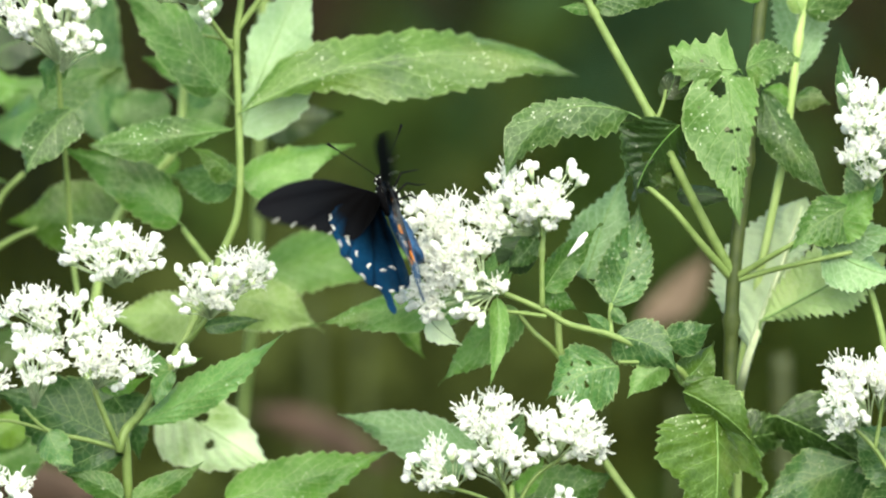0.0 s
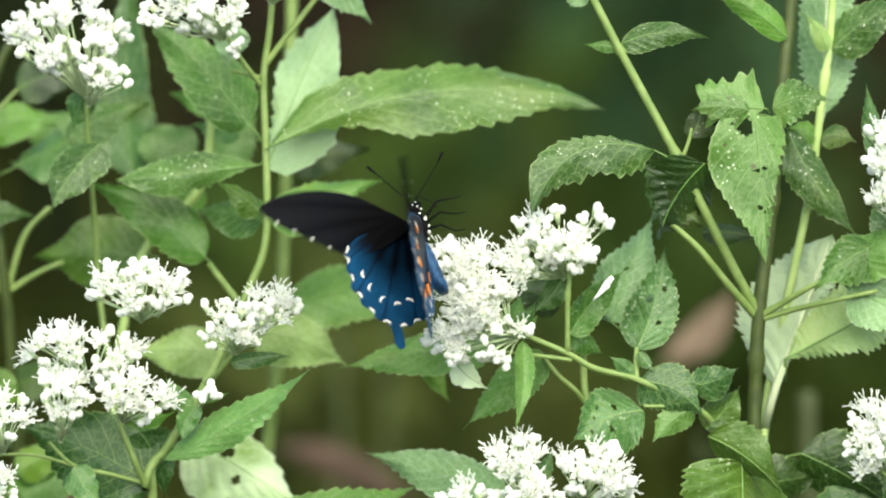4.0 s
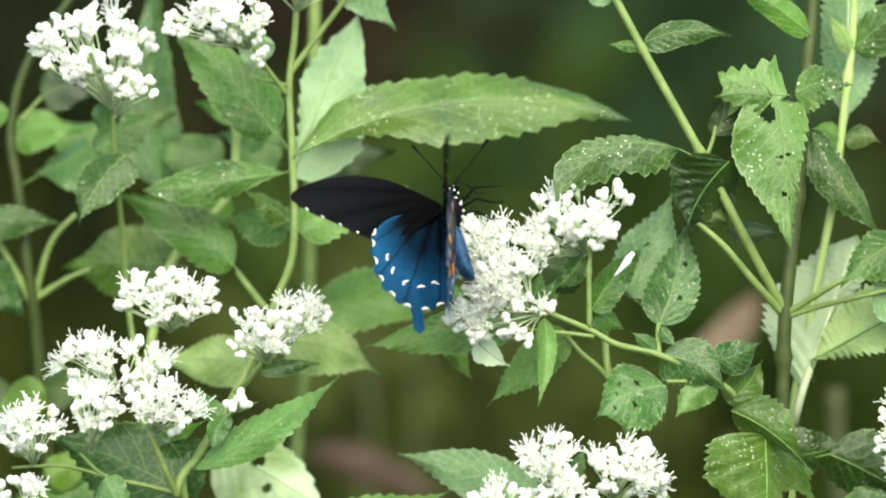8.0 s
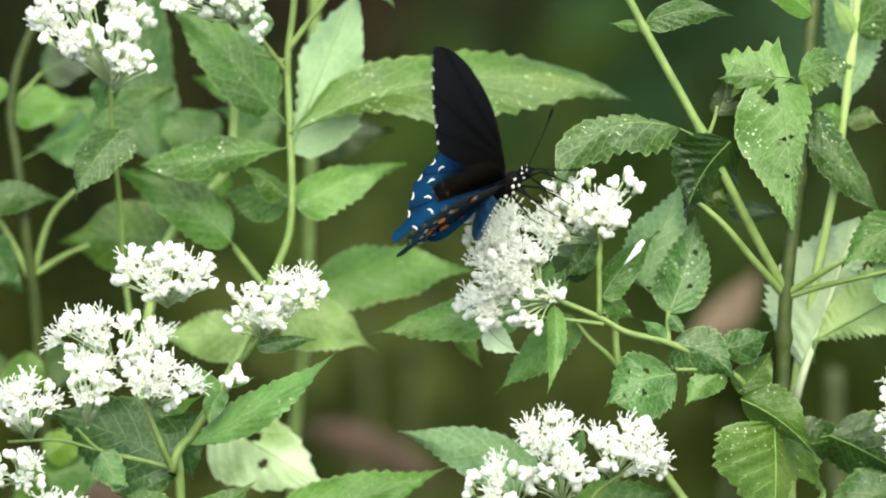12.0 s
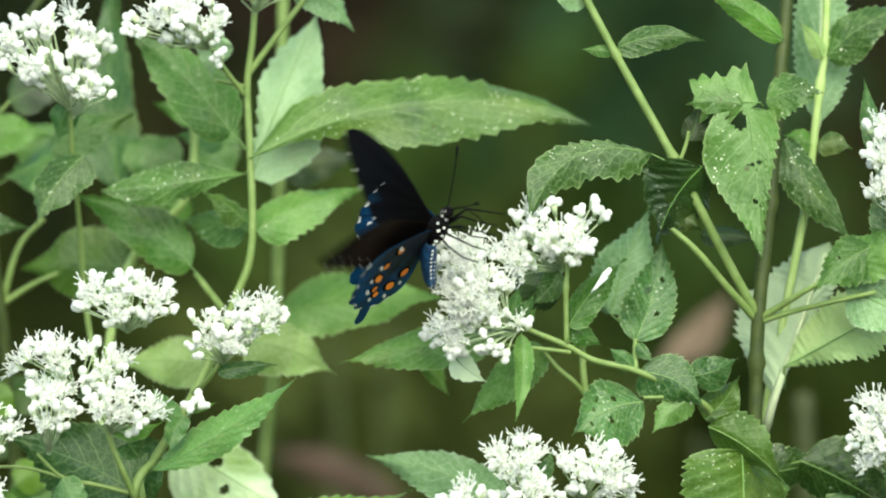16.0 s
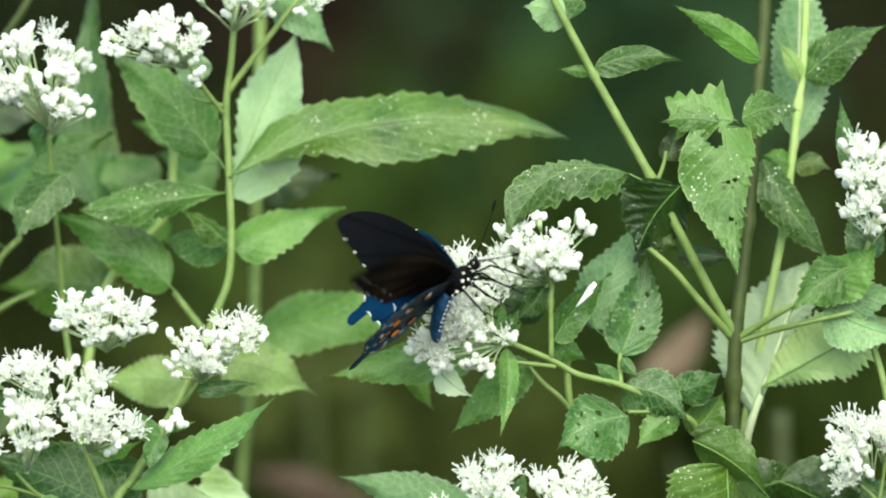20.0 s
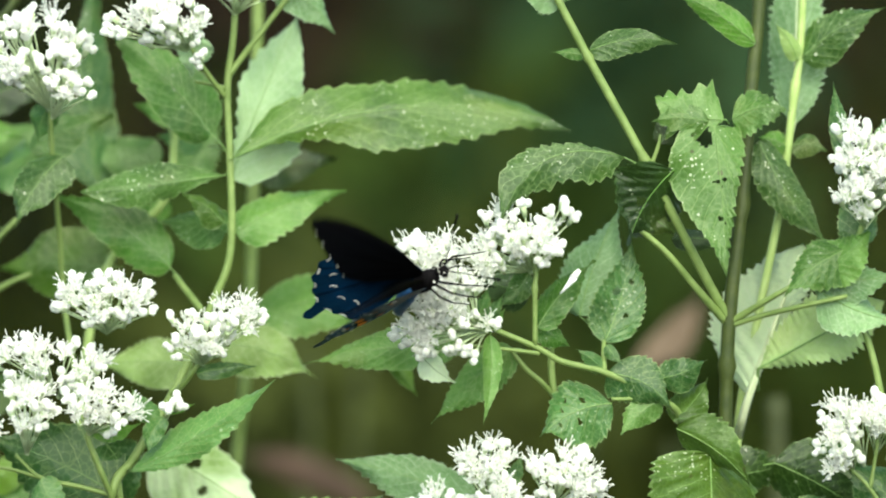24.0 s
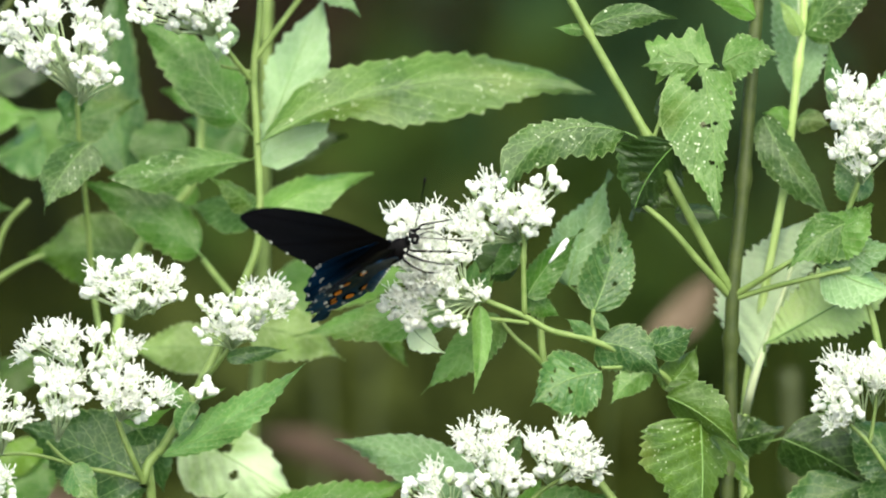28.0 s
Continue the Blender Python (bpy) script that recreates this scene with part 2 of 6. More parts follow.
def ground_material():
    m, nt, bsdf, out = nodes_of("forest_floor_shaded")
    geo = nt.nodes.new("ShaderNodeNewGeometry")
    # the wood's shade is put into these near-black floor colours
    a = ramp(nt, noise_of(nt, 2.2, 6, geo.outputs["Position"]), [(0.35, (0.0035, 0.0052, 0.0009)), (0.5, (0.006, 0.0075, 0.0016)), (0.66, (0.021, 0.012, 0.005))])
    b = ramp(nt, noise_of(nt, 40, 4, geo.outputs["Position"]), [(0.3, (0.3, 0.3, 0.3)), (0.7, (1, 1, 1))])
    nt.links.new(mix_of(nt, 1.0, a, b, "MULTIPLY"), bsdf.inputs["Base Color"])
    bsdf.inputs["Roughness"].default_value = 0.95
    bsdf.inputs["Specular IOR Level"].default_value = 0.1
    bp = nt.nodes.new("ShaderNodeBump")
    bp.inputs["Distance"].default_value = 0.02
    nt.links.new(noise_of(nt, 25, 5, geo.outputs["Position"]), bp.inputs["Height"])
    nt.links.new(bp.outputs[0], bsdf.inputs["Normal"])
    return m


def island_leaf_material(name, dark, pale):
    m, nt, bsdf, out = nodes_of(name)
    geo = nt.nodes.new("ShaderNodeNewGeometry")
    col = ramp(nt, geo.outputs["Random Per Island"], [(0.0, dark), (1.0, pale)])
    col = mix_of(nt, 0.5, col, ramp(nt, noise_of(nt, 30, 4, geo.outputs["Position"]), [(0.3, dark), (0.7, pale)]))
    nt.links.new(col, bsdf.inputs["Base Color"])
    bsdf.inputs["Roughness"].default_value = 0.85
    bsdf.inputs["Specular IOR Level"].default_value = 0.1
    return m


# ---------------------------------------------------------------- ground and what lies far behind
def build_ground():
    bm = bmesh.new()
    n = 60
    grid = {}
    for i in range(n + 1):
        for j in range(n + 1):
            # fine in the middle, out to the horizon
            x, y = [math.copysign(abs(q) ** 3.2 * 1500, q) for q in (2 * i / n - 1, 2 * j / n - 1)]
            r = math.hypot(x, y)
            z = 0.06 * noise.noise((x * 0.6, y * 0.6, 0)) + (0.02 * noise.noise((x * 4, y * 4, 3)) if r < 12 else 0)
            grid[i, j] = bm.verts.new((x, y, z - 0.05))
    for i in range(n):
        for j in range(n):
            bm.faces.new((grid[i, j], grid[i + 1, j], grid[i + 1, j + 1], grid[i, j + 1]))
    tagged(part("ground", bm, ground_material(), None), "woodland floor with moss and leaf litter, shade in its dark colour", "ground", kind="structure")


def scatter_leaves(name, label, category, mat, centres, count, size, spread, seed, flat=False, stalks=0):
    """Many small pointed leaves round the centres, one mesh; stalks: how many thin stalks carry each centre."""
    rng = random.Random(seed)
    verts, faces = [], []
    for _ in range(count):
        c = Vector(rng.choice(centres))
        p = c + Vector((rng.gauss(0, spread[0]), rng.gauss(0, spread[1]), rng.gauss(0, spread[2])))
        if p.z < 0.02 or flat:
            p.z = 0.0 + rng.random() * 0.04
        e = Euler((rng.gauss(0, 0.25 if flat else 0.7), rng.gauss(0, 0.25 if flat else 0.7), rng.random() * 6.28)).to_matrix()
        s = size * rng.uniform(0.6, 1.4)
        k = len(verts)
        for x, y, z in ((0, 0, 0), (0.35, 0.24, 0.06), (0.75, 0.2, 0.03), (1.05, 0, -0.12), (0.75, -0.2, 0.03), (0.35, -0.24, 0.06), (0.5, 0, 0)):
            verts.append(p + e @ Vector((x, y, z)) * s)
        faces += [(k, k + 6, k + 1), (k + 1, k + 6, k + 2), (k + 2, k + 6, k + 3), (k + 3, k + 6, k + 4), (k + 4, k + 6, k + 5), (k + 5, k + 6, k)]
    for c in centres:
        for _ in range(stalks):
            top = Vector(c) + Vector((rng.gauss(0, spread[0]), rng.gauss(0, spread[1]), rng.uniform(0, spread[2])))
            foot = Vector((c[0] + rng.gauss(0, 0.03), c[1] + rng.gauss(0, 0.03), -0.08))
            k = len(verts)
            for f, r in ((0, 0.005), (0.5, 0.004), (1, 0.002)):
                p = foot.lerp(top, f) + Vector((0, 0, 0.06 * f * (1 - f)))
                verts += [p + Vector((math.cos(a), math.sin(a), 0)) * r for a in (0, 1.57, 3.14, 4.71)]
            faces += [(k + 4 * i + j, k + 4 * i + (j + 1) % 4, k + 4 * i + 4 + (j + 1) % 4, k + 4 * i + 4 + j) for i in range(2) for j in range(4)]
    me = bpy.data.meshes.new(name)
    me.from_pydata(verts, [], faces)
    me.materials.append(mat)
    return tagged(new(name, me), label, category, kind="stuff")


def blades(name, label, mat, area, count, height, seed):
    """Upright grass blades over an area, one mesh."""
    rng = random.Random(seed)
    verts, faces = [], []
    for _ in range(count):
        x, y = rng.uniform(*area[0]), rng.uniform(*area[1])
        h, a, w = height * rng.uniform(0.5, 1.3), rng.random() * 6.28, rng.uniform(0.004, 0.009)
        lean = Vector((rng.gauss(0, 0.12), rng.gauss(0, 0.12), 0)) * h
        k = len(verts)
        side = Vector((math.cos(a), math.sin(a), 0)) * w
        for f, g in ((0, 1), (0.5, 0.8), (1, 0.05)):
            p = Vector((x, y, -0.08)) + Vector((0, 0, h * f)) + lean * f * f
            verts += [p - side * g, p + side * g]
        faces += [(k, k + 1, k + 3, k + 2), (k + 2, k + 3, k + 5, k + 4)]
    me = bpy.data.meshes.new(name)
    me.from_pydata(verts, [], faces)
    me.materials.append(mat)
    return tagged(new(name, me), label, "grass", kind="stuff")


def build_background():
    # shrub green holds woodland shade too, lighter where the shrubs stand lit
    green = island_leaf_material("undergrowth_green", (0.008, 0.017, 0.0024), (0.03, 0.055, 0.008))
    # no canopy overhead: its shade is put into these deep greens
    deep = island_leaf_material("undergrowth_shaded_green", (0.0032, 0.0052, 0.0008), (0.0085, 0.0125, 0.0018))
    brown = island_leaf_material("leaf_litter_brown", (0.022, 0.015, 0.006), (0.06, 0.042, 0.02))
    scatter_leaves("leaf_litter", "brown fallen leaves lying on the woodland floor", "leaf litter", brown,
                   [(x * 0.5, 1.5 + y * 0.6, 0) for x in range(-4, 5) for y in range(12)], 5000, 0.09, (0.4, 0.4, 0.02), 3, True)
    rng = random.Random(8)
    low = [(rng.uniform(-0.7, 0.7), rng.uniform(2.2, 6.5), rng.uniform(0.1, 0.35)) for _ in range(26)]
    scatter_leaves("undergrowth", "dense low green undergrowth on the woodland floor, shade in its colour", "undergrowth", deep, low, 3000, 0.09, (0.16, 0.2, 0.12), 5)
    lit = [at(1000, 560, 2.0), at(700, 640, 2.2), at(1400, 640, 1.8), at(620, 600, 1.9)]
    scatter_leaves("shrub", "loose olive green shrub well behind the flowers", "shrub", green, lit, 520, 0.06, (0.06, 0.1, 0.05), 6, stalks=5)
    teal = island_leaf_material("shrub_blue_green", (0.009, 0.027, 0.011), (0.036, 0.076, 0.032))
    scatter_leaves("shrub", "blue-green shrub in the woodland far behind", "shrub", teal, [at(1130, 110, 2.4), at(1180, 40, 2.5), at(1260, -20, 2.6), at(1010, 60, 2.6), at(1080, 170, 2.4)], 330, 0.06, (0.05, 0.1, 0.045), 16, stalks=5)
    # brown clumps added for dark brown patches, their shade in the colour
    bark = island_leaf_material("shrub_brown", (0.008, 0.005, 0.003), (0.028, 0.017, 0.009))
    scatter_leaves("shrub", "withered brown shrub far behind, shade in its dark colour", "shrub", bark, [at(690, 60, 2.5), at(640, 250, 2.4), at(720, 330, 2.4), at(1420, 180, 2.6)], 420, 0.06, (0.06, 0.1, 0.06), 26, stalks=5)
    olive = island_leaf_material("shrub_olive", (0.018, 0.026, 0.005), (0.07, 0.085, 0.02))
    scatter_leaves("shrub", "dull olive weeds low in the woodland behind", "shrub", olive, [at(660, 690, 1.5), at(760, 640, 1.6), at(700, 780, 1.4), at(560, 760, 1.5)], 330, 0.05, (0.045, 0.08, 0.03), 36, stalks=5)
    straw = island_leaf_material("grass_olive", (0.013, 0.018, 0.002), (0.055, 0.066, 0.009))
    blades("grass", "tall thin olive grass in the undergrowth", straw, ((-0.3, 0.42), (0.9, 2.4)), 460, 0.62, 9)


# ---------------------------------------------------------------- plant parts
def plant(name, foot, label, group="flowering plants"):
    """An empty at the foot of a plant; the parts hang on it."""
    p = at(*foot)
    ob = new(name)
    ob.empty_display_size = 0.02
    ob.location = (p.x, p.y, 0.0)
    return tagged(ob, label, "plant", group)


def stem(parent, name, pts, r0, r1, mat=None, to_ground=False, knots=()):
    """A stalk through plan points, from its lower end upwards; radii in plan units."""
    line = [at(*p) for p in pts]
    if to_ground:
        p = line[0]
        foot = parent.location
        line = [Vector((foot.x, foot.y, -0.05)), Vector((foot.x * 0.6 + p.x * 0.4, foot.y * 0.6 + p.y * 0.4, p.z * 0.45)), ] + line
    o = line[0].copy()
    line = [q - o for q in smooth_line(line, 7)]
    bm = bmesh.new()
    tube(bm, line, r0 * UNIT, r1 * UNIT, 10, 0, knots)
    return part(name, bm, mat or STEM, parent, "", o - world_of(parent))


LEAF_SEED = [0]


def leaf(parent, base, tip, width, d=0.0, bend=0.0, tilt=0.0, fold=0.25, sag=0.0, mat=None, teeth=9, holes=(), hook=None, fat=0.5, label="", tooth=0.075, rib=None, nod=0.0, thick=1.0, taper=1.25, shape=()):
    """A toothed leaf from base to tip (plan units). bend: the midrib's sideways bow; tilt: the blade's turn about its midrib in
    degrees, upwards; fold: keel; sag: bow away from the lens; holes: (along, across, half length, half width); hook: where its stalk
    joins; nod: degrees by which the face is turned down; fat and taper: how slowly it widens from the base and
    narrows to the tip; shape: for an uneven blade, its two half widths at even steps along the midrib."""
    LEAF_SEED[0] += 1
    teeth = int(teeth * 1.5)
    rng = random.Random(LEAF_SEED[0])
    d0, d1 = d if isinstance(d, tuple) else (d, d)
    a, b = at(*base, d0), at(*tip, d1)
    chord = (b - a).normalized()
    face = (BACK - chord * BACK.dot(chord)).normalized()
    turn = abs(tilt) - nod
    lift = turn if chord.cross(face).z > 0 else -turn
    face = Matrix.Rotation(radians(lift), 3, chord) @ face
    side = chord.cross(face)
    flat_side = chord.cross((BACK - chord * BACK.dot(chord)).normalized())
    mid = (a + b) / 2 + flat_side * bend * UNIT * 2 - BACK * sag * UNIT * 2
    W = width * UNIT / 2
    bow, curl = rng.uniform(-0.05, 0.05) * (b - a).length, rng.uniform(-0.22, 0.22)
    peak = fat / (fat + taper)
    top = peak ** fat * (1 - peak) ** taper
    n, m = (teeth * 8, 11) if holes else (teeth * 4, 5)
    phase = [rng.random() * 6 for _ in range(4)]
    amp = [[rng.uniform(0.2, 1.4) for _ in range(teeth + 1)] for _ in range(2)]

    def centre(x):
        return a * (1 - x) ** 2 + mid * 2 * x * (1 - x) + b * x * x + face * bow * math.sin(math.pi * x)

    def spot(x, s):
        h = W * (x ** fat * (1 - x) ** taper / top)
        narrow = min(1, max(0, (x - 0.62) / 0.33))
        h *= 1 - 0.45 * narrow * narrow * (3 - 2 * narrow)
        if shape:
            k = min(int(x * (len(shape) - 1)), len(shape) - 2)
            f = x * (len(shape) - 1) - k
            h = UNIT * (shape[k][s > 0] * (1 - f) + shape[k + 1][s > 0] * f)
        q = x * teeth
        saw = (q % 1.0) - 0.5
        grow = min(1, x * 5) * min(1, (1 - x) * 4)
        h += min(width * tooth, max(11.5, 104 * tooth)) * UNIT * saw * grow * amp[s > 0][int(q) if q < teeth else teeth - 1]
        h *= 1 + 0.06 * math.sin(5 * x + phase[0] + (s > 0) * 2)
        rip = 0.10 * W * math.sin(8 * x + phase[1] + 2 * s) * abs(s) + 0.07 * W * math.sin(19 * x + phase[2] + 3 * (s > 0)) * s * s + curl * W * s * abs(s) * x
        quilt = 0.02 * W * math.sin(math.pi * abs(s)) * math.cos(2 * math.pi * (8 * x - 2.5 * abs(s)))
        lift = -fold * h * (abs(s) ** 1.2) * 1.35 + rip - quilt
        return centre(x) + side * (h * s) + face * lift

    bm = bmesh.new()
    uvl = bm.loops.layers.uv.new("UVMap")
    grid, uvs = {}, {}
    for i in range(n + 1):
        x = 0.004 + 0.992 * i / n
        for j in range(-m, m + 1):
            s = j / m
            v = bm.verts.new(spot(x, s) - a)
            grid[i, j], uvs[v] = v, (x, 0.5 + s / 2)
    for i in range(n):
        for j in range(-m, m):
            x, s = (i + 0.5) / n, (j + 0.5) / m
            if any(((x - hx) / lx) ** 2 + ((s - hs) / ls) ** 2 < 1 for hx, hs, lx, ls in holes):
                continue
            f = bm.faces.new((grid[i, j], grid[i + 1, j], grid[i + 1, j + 1], grid[i, j + 1]))
            for lp in f.loops:
                lp[uvl].uv = uvs[lp.vert]
    for v in [v for v in bm.verts if not v.link_faces]:
        bm.verts.remove(v)
    mat = mat or LEAF
    ob = part("leaf", bm, mat, parent, label, a - world_of(parent))
    bm = bmesh.new()
    line = [centre(x) - a + face * 0.00006 for x in [i / 14 for i in range(14)]]
    if hook:
        h = at(*hook) - a
        line = [h, h * 0.5 + Vector((0, 0, 0.0006))] + line
    r = min(1.7, 0.7 + width * 0.007) * UNIT * thick
    tube(bm, line, r, r * 0.25, 5)
    part("midrib", bm, rib or (RIB_DARK if mat in (LEAF_SHADE,) else RIB), ob)
    return ob


# ---------------------------------------------------------------- flower heads
def floret(bm, base, way, length, rng):
    """A small white tube flower with five lobes and two long thread-like styles."""
    way = way.normalized()
    a = way.orthogonal().normalized()
    b = way.cross(a)
    rings = []
    for f, r in ((0.0, 0.00026), (0.7, 0.0004), (1.0, 0.00062)):
        rings.append([bm.verts.new(base + way * length * f + (a * math.cos(k * 1.2566) + b * math.sin(k * 1.2566)) * r) for k in range(5)])
    for i in range(2):
        for k in range(5):
            bm.faces.new((rings[i][k], rings[i][(k + 1) % 5], rings[i + 1][(k + 1) % 5], rings[i + 1][k])).material_index = 0
    for k in range(5):
        c = base + way * length * 1.06 + (a * math.cos(k * 1.2566 + 0.63) + b * math.sin(k * 1.2566 + 0.63)) * 0.00095
        bm.faces.new((rings[2][k], rings[2][(k + 1) % 5], bm.verts.new(c))).material_index = 0
    for k in range(2):
        t = rng.random() * 6.28
        out = (a * math.cos(t) + b * math.sin(t)) * rng.uniform(0.0003, 0.0012)
        p = base + way * length * 0.9
        far = rng.uniform(0.0016, 0.0030)
        tube(bm, [p, p + way * far * 0.5 + out * 0.4, p + way * far + out * 1.2], 0.00011, 0.00017, 3, 0)


def ball(bm, c, r, way, mat):
    way = way.normalized()
    q = way.to_track_quat("Z", "Y").to_matrix()
    rings = []
    for f in (0.25, 0.5, 0.75):
        z, w = -math.cos(f * math.pi), math.sin(f * math.pi)
        rings.append([bm.verts.new(c + q @ Vector((w * math.cos(k * 1.047), w * math.sin(k * 1.047), z * 1.15)) * r) for k in range(6)])
    lo, hi = bm.verts.new(c - way * r * 1.15), bm.verts.new(c + way * r * 1.15)
    for k in range(6):
        n = (k + 1) % 6
        for f in ((lo, rings[0][n], rings[0][k]), (rings[0][k], rings[0][n], rings[1][n], rings[1][k]), (rings[1][k], rings[1][n], rings[2][n], rings[2][k]), (rings[2][k], rings[2][n], hi)):
            bm.faces.new(f).material_index = mat


def head_mesh(kind, seed):
    """One small flower head, its foot at the origin, opening along +z."""
    rng = random.Random(seed)
    bm = bmesh.new()
    tube(bm, [Vector((0, 0, z)) for z in (-0.0004, 0.0012, 0.0026)], 0.0004, 0.0010, 6, 1)
    up = Vector((0, 0, 1))
    if kind == "open":
        for k in range(9):
            t, o = k * 2.4, 0.15 * math.sqrt(k)
            w = Vector((math.cos(t) * o * 1.7, math.sin(t) * o * 1.7, 1))
            floret(bm, Vector((math.cos(t), math.sin(t), 0)) * 0.0005 * math.sqrt(k) + up * 0.0018, w, rng.uniform(0.0016, 0.0024), rng)
    else:
        # a few plump buds held together
        for k in range(rng.choice((2, 3, 4))):
            t, o = k * 2.2 + rng.random(), 0 if k == 0 else rng.uniform(0.0011, 0.0016)
            ball(bm, up * rng.uniform(0.0028, 0.0042) + Vector((math.cos(t), math.sin(t), 0)) * o, rng.uniform(0.0009, 0.00125), up + Vector((math.cos(t), math.sin(t), 0)) * o * 300, 0)
    me = bpy.data.meshes.new("flower_head")
    bm.to_mesh(me)
    bm.free()
    for m in (PETAL, CUP):
        me.materials.append(m)
    for p in me.polygons:
        p.use_smooth = True
    return me


OPEN = [head_mesh("open", s) for s in range(6)]
BUD = [head_mesh("bud", s + 50) for s in range(6)]


def flower_cluster(parent, c, r, root, d=0.0, open_share=0.75, pitch=20.6, seed=0):
    """A flat-topped cluster: heads over an ellipse c, r (plan units) on stalks that spring from root."""
    rng = random.Random(seed * 77 + int(c[0]) * 3 + int(c[1]))
    foot = at(*root, d + 0.006)
    o = foot
    bm = bmesh.new()
    r = (r[0] * 1.02, r[1] * 1.02)
    n = max(3, int(math.pi * r[0] * r[1] / (pitch * pitch)))
    tube(bm, [foot - o, foot - o + (at(*c, d + 0.004) - foot) * 0.35, foot - o + (at(*c, d + 0.004) - foot) * 0.75], 0.0007, 0.0004, 6)
    spots = []
    gap = Vector((rng.uniform(0, 90), rng.uniform(0, 90), 0))
    for k in range(n):
        q, t = math.sqrt((k + 0.5) / n), k * 2.39996 + rng.gauss(0, 0.25)
        u, v = c[0] + r[0] * q * math.cos(t) + rng.gauss(0, 2), c[1] + r[1] * q * math.sin(t) + rng.gauss(0, 2)
        if n > 12 and noise.noise(gap + Vector((u / 34, v / 34, 0))) < -0.28:
            continue
        dep = d - 0.010 * math.sqrt(max(0, 1 - q * q)) + rng.gauss(0, 0.0016)
        spots.append((at(u, v, dep), q, math.sin(t)))
    heads, stalks = [], []
    for p, q, down in spots:
        knee = foot + (p - foot) * 0.45 + BACK * -0.002
        way = ((p - knee).normalized() * 1.25 + Vector((0, 0, 0.45)) + BACK * 0.5).normalized()
        tip = p - way * 0.0045
        edge = q > 0.72 and (down > 0.1 or rng.random() < 0.4)
        bud = rng.random() > open_share * 0.8 or (edge and rng.random() < 0.85)
        stalks.append((tip - o, [foot - tip, knee - tip, Vector()]))
        heads.append((rng.choice(BUD if bud else OPEN), Matrix.Translation(tip - o) @ way.to_track_quat("Z", "Y").to_matrix().to_4x4()
                      @ pose(0, 0, 0, rng.gauss(0, 9), rng.gauss(0, 9), rng.random() * 360) @ Matrix.Scale(rng.uniform(1.05, 1.3), 4)))
    ob = part("corymb", bm, CUP, parent, "", o - world_of(parent))
    for place, line in stalks:
        bm = bmesh.new()
        tube(bm, line, 0.00028, 0.00024, 4)
        part("pedicel", bm, CUP, ob, "", place)
    for me, m in heads:
        h = new("flower_head", me)
        h.parent, h.matrix_basis = ob, m
    return ob


